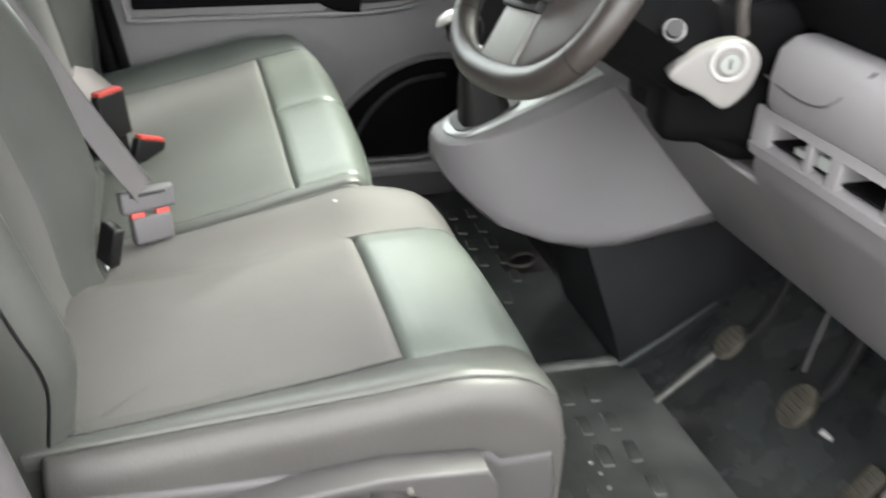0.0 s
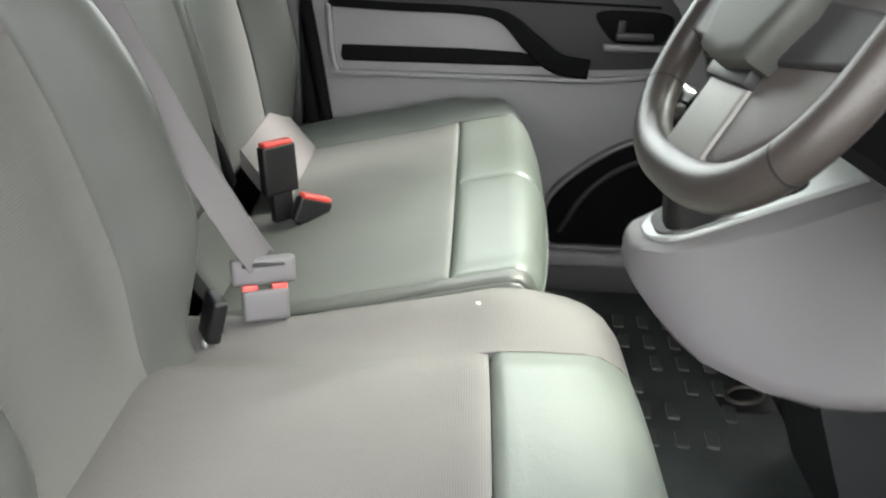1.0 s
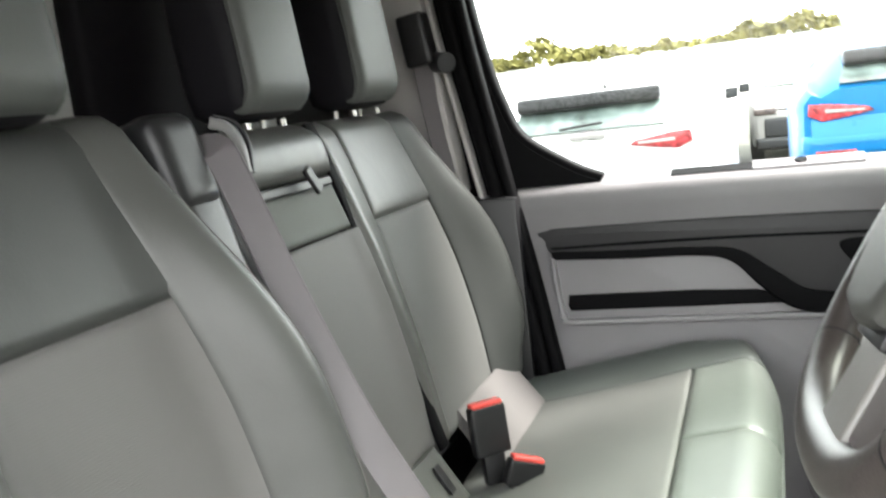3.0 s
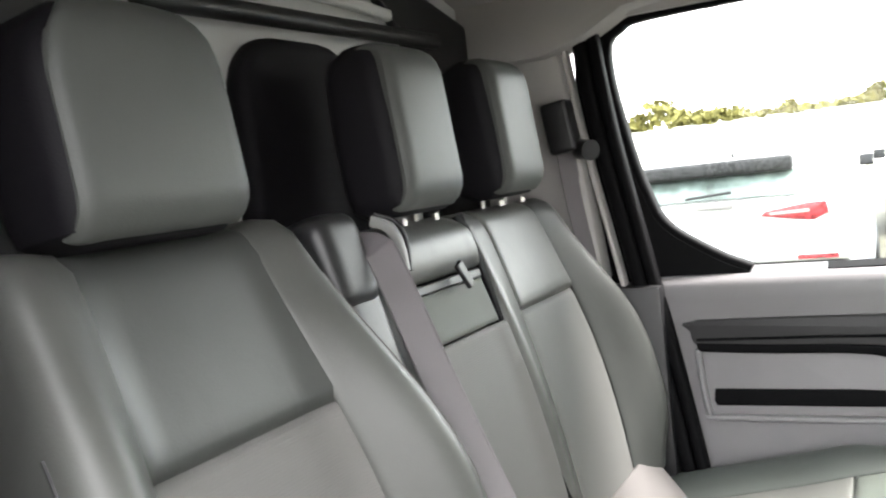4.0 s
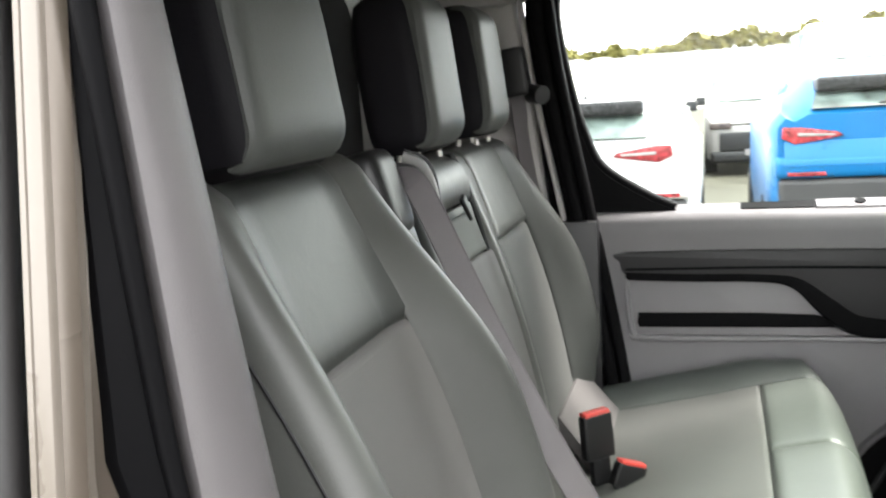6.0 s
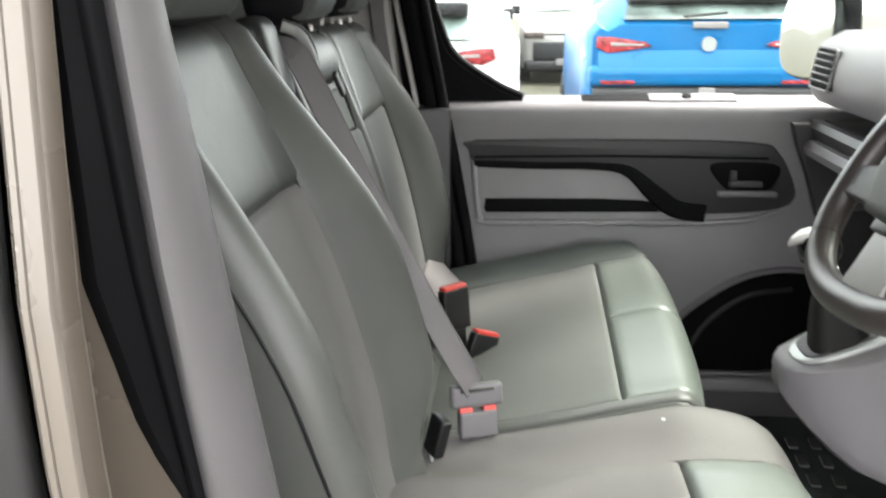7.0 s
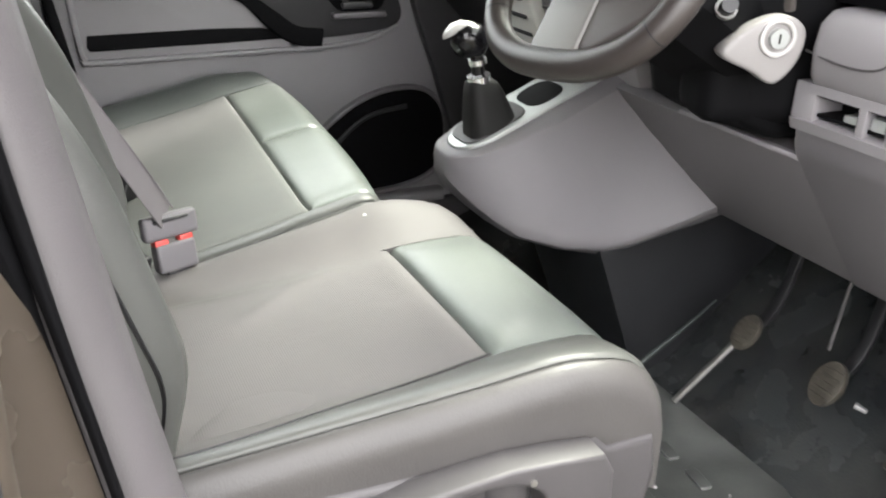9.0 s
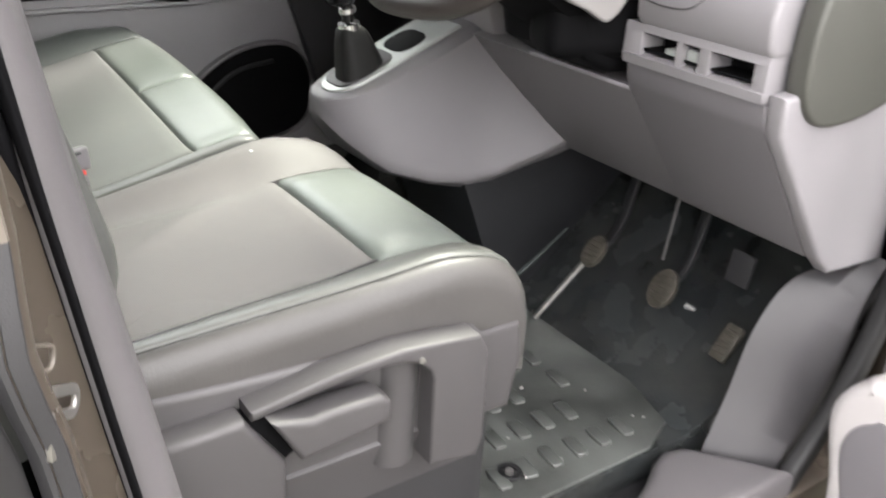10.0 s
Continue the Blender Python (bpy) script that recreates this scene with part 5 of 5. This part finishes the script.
# wider above, where the black also stands in for the jamb's deep shade
part("jamb_shade_strip", loft([strip_ring(z) for z in LEVELS]), matte_black, npil, "black rubber strip widened over the shaded jamb")
part("door_seal", sweep([flange(z) + Vector((-0.034, -0.006, 0)) for z in LEVELS], rrect(0.030, 0.026, 0.010, 4), up=(0.2, -1, 0)), seal_mat, npil, "black rubber door seal")
part("rear_panel", loft([[flange(z) + Vector(d) for d in ((-0.40, 0.05, 0), (-0.40, -0.02, 0), (-0.06, -0.012, 0), (-0.051, -0.004, 0), (-0.051, 0.05, 0))] for z in LEVELS]), cover_mat, npil, "grey rear side panel")
for z, k, mm, w in ((0.613, 0.34, paint_lit, 0.003), (0.566, 0.40, steel, 0.009)):
    a, b = flange(z), trim_rear(z)
    loop = [(u, 0, v) for u, v in rrect(0.058, 0.018, 0.008, 4)]
    bm = sweep(loop, rrect(w, 0.005, 0.002, 2), True, up=(0, 1, 0))
    ang = math.degrees(math.atan2((b - a).y, (b - a).x))
    at = a + (b - a) * k
    part("striker", turned(bm, pose(at.x - 0.004, at.y + 0.004, z, 0, 31, ang)), mm, npil, "metal door striker loop" if mm == steel else "pale outlined slot")
part("striker_plate", turned(rbox((-0.006, -0.003, -0.02), (0.005, 0.004, 0.018), 0.002, 2), pose(flange(0.575).x + 0.006, flange(0.575).y - 0.006, 0.575, 0, 6, 45)), steel, npil)
sillm = thing("sill", "grey plastic kick panel along the door sill", "sill trim", kind="structure")
inn = [(0.545, 0.0, -0.07), (0.575, 0.0, -0.03), (0.60, 0.0, 0.04), (0.62, 0.0, 0.10), (0.65, 0.0, 0.21), (0.71, 0.0, 0.28), (0.78, -0.01, 0.305), (0.88, -0.015, 0.31)]
outp = [(0.645, -0.09, -0.11), (0.66, -0.09, -0.07), (0.69, -0.09, -0.01), (0.72, -0.09, 0.04), (0.77, -0.09, 0.13), (0.80, -0.09, 0.22), (0.82, -0.09, 0.28), (0.86, -0.09, 0.33)]
rings = [[a, tuple((Vector(a) + Vector(b)) / 2 + Vector((-0.008, -0.008, 0.012))), b, (b[0] + 0.03, b[1] + 0.01, b[2] - 0.05), (a[0] + 0.05, a[1] + 0.005, a[2] - 0.05)] for a, b in zip(smooth_path(inn, 4), smooth_path(outp, 4))]
part("kick_panel", loft(rings), kick_mat, sillm)
stp = [(p.x, p.y) for p in smooth_path([(0.475, 0.018, 0), (0.42, -0.015, 0), (0.355, -0.045, 0), (0.335, -0.09, 0), (0.34, -0.13, 0)], 4)] + [(0.67, -0.13), (0.642, -0.09), (0.572, 0.0), (0.55, 0.02), (0.51, 0.03)]
part("step_trim", slab(stp, 'z', -0.10, -0.006, 0.024, 4), trim_mat, sillm, "rounded grey sill step trim")
part("step_well", rbox((-0.45, -0.10, -0.14), (0.60, 0.0, -0.10), 0.004), rubber, sillm, "black step well")
part("door_seal", sweep(smooth_path([(-0.3, -0.112, -0.07), (0.3, -0.112, -0.08), (0.60, -0.112, -0.10), (0.70, -0.112, -0.02), (0.78, -0.112, 0.09), (0.835, -0.112, 0.22), (0.86, -0.112, 0.40), (0.84, -0.112, 0.65), (0.80, -0.112, 0.85)], 6), rrect(0.04, 0.035, 0.012), up=(0, 1, 0)), seal_mat, sillm, "black rubber door seal")
part("sill_body", rbox((-0.5, -0.14, -0.38), (1.3, -0.03, -0.06), 0.02), paint, sillm)
part("front_post", slab([(0.86, -0.3), (1.3, -0.3), (1.3, 1.0), (0.82, 0.9), (0.9, 0.4)], 'y', -0.14, -0.06, 0.02), paint, sillm, "painted front door post")
ndoor = thing("door_2", "pale grey open driver door edge with rounded pocket", "door", kind="structure")
dcard = smooth_path([(-0.185, 0, 0.02), (-0.158, 0, 0.14), (-0.195, 0, 0.212), (-0.29, 0, 0.23), (-0.9, 0, 0.25)], 5) + [Vector((-0.9, 0, -0.25)), Vector((-0.22, 0, -0.25))]
part("door_pocket", slab([(p.x, p.z) for p in dcard], 'x', 0.66, 0.74, 0.02, 3), pale_door, ndoor, "pale door pocket")
part("pocket_mouth", slab([(p.x * 0.94 - 0.045, p.z * 0.85 - 0.02) for p in dcard], 'x', 0.655, 0.70, 0.008), plastic, ndoor)
part("door_skin", rbox((0.74, -1.05, -0.3), (0.82, -0.18, 0.84), 0.02), plastic, ndoor)
part("door_window_frame", sweep(smooth_path([(0.79, -0.22, 0.84), (0.79, -0.30, 0.98), (0.79, -0.62, 1.34), (0.79, -0.92, 1.40), (0.79, -1.02, 1.30), (0.79, -1.03, 0.84)], 5), rrect(0.05, 0.05, 0.015), up=(1, 0, 0)), black, ndoor, "black door window frame")

# ---- outside ----
mirror = thing("door_mirror", "black exterior door mirror with bright glass", "mirror")
mo = [(p.y, p.z) for p in smooth_path([(0, 0.0, 0.88), (0, -0.005, 1.0), (0, 0.02, 1.075), (0, 0.1, 1.08), (0, 0.162, 1.05), (0, 0.184, 0.99), (0, 0.19, 0.92), (0, 0.172, 0.86), (0, 0.11, 0.838), (0, 0.03, 0.845)], 4, True)]
mirror_turn = pose(0.53, 1.63, 0, 0, 0, 27)
part("housing", turned(slab(mo, 'x', 0.0, 0.09, 0.02, 3), mirror_turn), gloss_black, mirror)
part("mirror_glass", turned(slab([(0.093 + (s - 0.093) * 0.90, 0.955 + (z - 0.955) * 0.92) for s, z in mo], 'x', -0.004, 0.006, 0.001), mirror_turn), mirror_mat, mirror, "bright mirror glass")
part("arm", rod((0.57, 1.53, 0.86), (0.55, 1.68, 0.87), 0.03), black, mirror)



def car(name, label, m, body_mat, h=1.55, w=1.82, length=4.2, front=False, lz=0.94, zb=1.05, zt=1.44, pz=0.46, win=0.64, lamp_in=0.45, lamp_out=0.90):
    """A hatchback with its tail (or nose) at the origin, facing along -y, its floor on z = 0."""
    c = thing(name, label, "car", "parked cars")
    hw = w / 2
    # y, half-width at sill, at shoulder, at roof, sill z, shoulder z, roof z
    if front:
        st = [(0.0, 0.80, 0.84, 0.80, 0.30, 0.82, 0.86), (0.10, 0.92, 0.95, 0.90, 0.22, 0.90, 0.96), (0.5, 0.97, 1.0, 0.93, 0.20, 0.98, 1.06), (1.05, 0.98, 1.0, 0.92, 0.20, 1.04, 1.14), (1.75, 0.98, 1.0, 0.74, 0.20, 1.06, h * 0.93), (2.3, 0.98, 1.0, 0.72, 0.20, 1.06, h), (3.6, 0.98, 1.0, 0.70, 0.20, 1.06, h * 0.96), (length, 0.92, 0.95, 0.62, 0.25, 1.0, h * 0.8)]
    else:
        st = [(0.0, 0.86, 0.93, 0.80, 0.34, zb - 0.07, zb - 0.03), (0.05, 0.92, 0.96, 0.84, 0.28, zb - 0.05, zb + 0.01), (0.16, 0.95, 0.985, 0.80, 0.24, zb - 0.03, zt - 0.1), (0.34, 0.97, 1.0, 0.76, 0.22, zb - 0.03, zt + 0.02), (0.8, 0.98, 1.0, 0.74, 0.20, zb - 0.05, h * 0.99), (1.6, 0.98, 1.0, 0.74, 0.20, zb - 0.07, h), (2.5, 0.98, 1.0, 0.74, 0.20, zb - 0.09, h * 0.96), (3.1, 0.97, 1.0, 0.9, 0.20, zb - 0.15, zb - 0.03), (length, 0.85, 0.9, 0.8, 0.3, 0.6, 0.72)]
    rings = []
    for y, a, b, r, z0, z1, z2 in st:
        a, b, r = a * hw, b * hw, r * hw
        halfr = [(a * 0.9, z0), (a, z0 + 0.06), (b, z0 + (z1 - z0) * 0.45), (b * 0.995, z1 - 0.05), (b * 0.95, z1), ((b * 0.95 + r) / 2 + 0.02, (z1 + z2) / 2), (r, z2 - 0.05), (r * 0.88, z2)]
        rings.append([(px, y, pz) for px, pz in halfr] + [(-px, y, pz) for px, pz in reversed(halfr)])
    bm = loft(rings)
    bmesh.ops.bevel(bm, geom=[e for e in bm.edges if e.calc_face_angle(0) > 0.5], offset=0.03, segments=2, profile=0.6, affect='EDGES')
    part("body", turned(bm, m), body_mat, c)
    if front:
        scr = [(-0.74 * hw, 1.10, 1.16), (0.74 * hw, 1.10, 1.16), (0.66 * hw, 1.78, h * 0.91), (-0.66 * hw, 1.78, h * 0.91)]
        part("windscreen", turned(loft([[Vector(p) + Vector((0, -0.02, 0.03)) for p in scr], [Vector(p) + Vector((0, 0.01, 0.0)) for p in scr]]), m), car_glass, c)
        part("grille", turned(rbox((-0.74 * hw, -0.03, 0.40), (0.74 * hw, 0.10, 0.70), 0.03, 3), m), black, c, "black grille")
        part("bumper", turned(rbox((-0.9 * hw, -0.05, 0.2), (0.9 * hw, 0.2, 0.40), 0.06, 3), m), black, c, "dark lower bumper")
        for s in (-1, 1):
            part("headlamp", turned(rbox((s * 0.72 * hw - 0.17, -0.035, 0.76), (s * 0.72 * hw + 0.17, 0.14, 0.87), 0.03, 3), m), amber_lamp, c, "brownish headlamp")
            part("wing_mirror", turned(rbox((s * 1.08 * hw - 0.09, 1.25, 1.12), (s * 1.08 * hw + 0.09, 1.38, 1.28), 0.03, 3), m), black if body_mat != car_white else body_mat, c, "wing mirror")
        part("plate", turned(rbox((-0.26, -0.07, 0.32), (0.26, -0.045, 0.43), 0.004), m), white_plastic, c, "plain pale plate")
    else:
        scr = [(-(win + 0.04) * hw, 0.03, zb), ((win + 0.04) * hw, 0.03, zb), ((win - 0.02) * hw, 0.24, zt), (-(win - 0.02) * hw, 0.24, zt)]
        part("rear_window", turned(loft([[Vector(p) + Vector((0, -0.03, 0.01)) for p in scr], [Vector(p) + Vector((0, 0.03, 0.0)) for p in scr]]), m), car_glass, c, "wet tinted rear window")
        part("spoiler", turned(rbox((-win * hw, 0.06, zt - 0.05), (win * hw, 0.42, zt + 0.06), 0.03, 3), m), wet_black, c, "wet black roof spoiler")
        part("wiper", turned(rod((-0.2, -0.02, zb + 0.03), (0.12, -0.015, zb + 0.055), 0.010), m), black, c)
        part("lower_bumper", turned(rbox((-0.92 * hw, -0.05, 0.24), (0.92 * hw, 0.15, pz + 0.04), 0.05, 3), m), plastic_dark, c, "dark grey lower bumper")
        part("bumper_step", turned(rbox((-0.95 * hw, -0.06, pz + 0.04), (0.95 * hw, 0.12, pz + 0.20), 0.05, 3), m), body_mat, c)
        part("lower_tailgate", turned(slab([(-0.065, pz + 0.13), (-0.065, pz + 0.15), (-0.004, lz - 0.045), (0.1, lz - 0.045), (0.1, pz + 0.13)], 'x', -0.88 * hw, 0.88 * hw, 0.006), m), body_mat, c)
        part("plate_recess", turned(rbox((-0.06, -0.075, pz - 0.045), (0.06, -0.045, pz + 0.035), 0.004), m), white_plastic, c, "plain pale plate")
        part("badge", turned(rod((0, -0.03, lz), (0, 0.02, lz), 0.055, 20), m), silver, c, "round silver badge")
        # pale strip stands in for a white reflection below the rear window
        part("tail_reflection", turned(rbox((-0.13, -0.035, zb - 0.06), (0.13, 0.0, zb - 0.01), 0.01), m), white_plastic, c, "pale strip for a reflection on the tailgate")
        for s in (-1, 1):
            li, lw = lamp_in, lamp_out - lamp_in
            lamp = [(s * li * hw, lz - 0.015), (s * (li + 0.04) * hw, lz + 0.015), (s * (li + lw * 0.7) * hw, lz + 0.055), (s * (li + lw) * hw, lz + 0.06), (s * (li + lw * 1.02) * hw, lz - 0.02), (s * (li + lw * 0.8) * hw, lz - 0.065), (s * (li + lw * 0.5) * hw, lz - 0.05)]
            lo = part("tail_lamp", turned(slab(lamp, 'y', -0.025, 0.16, 0.01), m), lamp_red, c, "red tail lamp")
            part("lamp_bar", turned(slab([(s * (li + lw * 0.15) * hw, lz - 0.012), (s * (li + lw * 0.15) * hw, lz + 0.002), (s * (li + lw * 0.75) * hw, lz + 0.016), (s * (li + lw * 0.75) * hw, lz - 0.008)], 'y', -0.032, 0.0, 0.003), m), lamp_clear, lo)
            part("reflector", turned(rbox((s * 0.72 * hw - 0.13, -0.07, pz + 0.06), (s * 0.72 * hw + 0.13, -0.04, pz + 0.09), 0.005), m), lamp_red, c)
        part("aerial", turned(rod((0, 0.9, h), (0, 1.0, h + 0.09), 0.02, r2=0.006), m), black, c)
    for s in (-1, 1):
        for y in (0.75, length - 0.85):
            wh = part("wheel", turned(rod((s * (hw - 0.20), y, 0.32), (s * (hw + 0.0), y, 0.32), 0.32, 24), m), tyre_mat, c)
            part("rim", turned(rod((s * (hw - 0.05), y, 0.32), (s * (hw + 0.01), y, 0.32), 0.21, 16), m), car_silver, wh)
            part("side_window", turned(slab([(0.55, zb), (2.6, zb - 0.03), (2.35, h * 0.9), (0.75, h * 0.92)] if not front else [(1.5, 1.05), (3.7, 1.05), (3.4, h * 0.9), (1.95, h * 0.92)], 'x', s * hw * 0.80 - 0.08, s * hw * 0.80 + 0.08, 0.01), m), car_glass, c) if y < 1 else None
    return c


G = -0.5
car("hatchback", "white hatchback with red tail lamps parked on wet asphalt", Matrix.Translation((-1.17, 6.1, G)), car_white, 1.50, 1.84, lz=1.085, zb=1.20, zt=1.42, pz=0.70, win=0.58, lamp_in=0.33, lamp_out=0.80)
car("hatchback", "bright blue hatchback with red tail lamps and black spoiler", Matrix.Translation((1.18, 6.3, G)), car_blue, 1.66, 1.88, lz=1.155, zb=1.33, zt=1.50, pz=0.80, win=0.64, lamp_in=0.45, lamp_out=0.89)
car("estate_car", "black-fronted car with pale bonnet facing the van in the next row", Matrix.Translation((0.62, 14.6, G)), car_pale, 1.70, 1.78, front=True)
car("estate_car", "dark grey car partly hidden behind the white hatchback", Matrix.Translation((-1.42, 12.2, G)), car_dark, 1.55, 1.8, front=True)
car("delivery_van", "tall white van in the far row of the car park", Matrix.Translation((2.95, 19.0, G)) @ Matrix.Scale(1.55, 4), car_white, 1.75, 1.7, front=True)

# far bank with a thin hedge of autumn shrubs along its top
solo("far_bank", slab([(50, -0.52), (58, 2.3), (60, 2.9), (70, 3.0), (70, -0.52)], 'x', -120, 110, 0), bank_mat, "pale bank rising behind the car park", "bank", kind="structure")
hedge = thing("hedge", "distant low hedge of yellow-green autumn shrubs", "hedge", kind="stuff")
rng = random.Random(5)
vs, fs = [], []
for i in range(7600):
    x = rng.uniform(-75, 60)
    grow = max(0.0, 0.25 + noise.noise((x * 0.10, 3.1, 0)) + 0.8 * noise.noise((x * 0.45, 7.7, 0)))
    if grow < 0.1 and rng.random() < 0.4:
        continue
    z = 2.85 + (0.35 + 1.5 * grow) * rng.random() ** 0.8
    y = 61 + rng.uniform(-1.5, 1.5)
    for k in range(2):
        s = rng.uniform(0.16, 0.36)
        p = Vector((x + rng.uniform(-0.3, 0.3), y, z + rng.uniform(-0.15, 0.15)))
        a, b = Vector((rng.uniform(-1, 1), rng.uniform(-1, 1), rng.uniform(-1, 1))) * s, Vector((rng.uniform(-1, 1), rng.uniform(-1, 1), rng.uniform(-1, 1))) * s
        n0 = len(vs)
        vs += [p + a, p + b, p - a, p - b]
        fs.append((n0, n0 + 1, n0 + 2, n0 + 3))
hm = bpy.data.meshes.new("leaf_clumps")
hm.from_pydata(vs, [], fs)
hm.materials.append(hedge_mat)
ho = new("leaf_clumps", hm)
ho.parent = hedge
tb = bmesh.new()
for i in range(70):
    x = -75 + 135 * i / 70 + rng.uniform(-0.8, 0.8)
    rod((x, 61, 2.7), (x + rng.uniform(-0.3, 0.3), 61, 3.5), 0.05, 6, tb, 0.02)
part("stems", tb, bark, hedge)

# unseen plain wall, added to keep low sky light off the backrests
solo("wall_unseen_east", rbox((3.3, -2.2, -0.5), (3.6, 3.2, 2.7), 0.02), building, "unseen plain grey wall added in front to block sky light", "wall", kind="structure")

# what carries the cab
van = thing("chassis", "dark plain chassis and wheels under the cab", "chassis", kind="structure")
part("frame", rbox((-0.9, 0.0, -0.36), (1.25, 1.5, -0.062), 0.03), black, van)
for wx in (-0.75, 0.95):
    for wy in (0.02, 1.28):
        wv = part("wheel", rod((wx, wy, -0.2), (wx, wy + 0.2, -0.2), 0.30, 24), tyre_mat, van)
        part("rim", rod((wx, wy - 0.004, -0.2), (wx, wy + 0.204, -0.2), 0.19, 20), car_silver, wv)
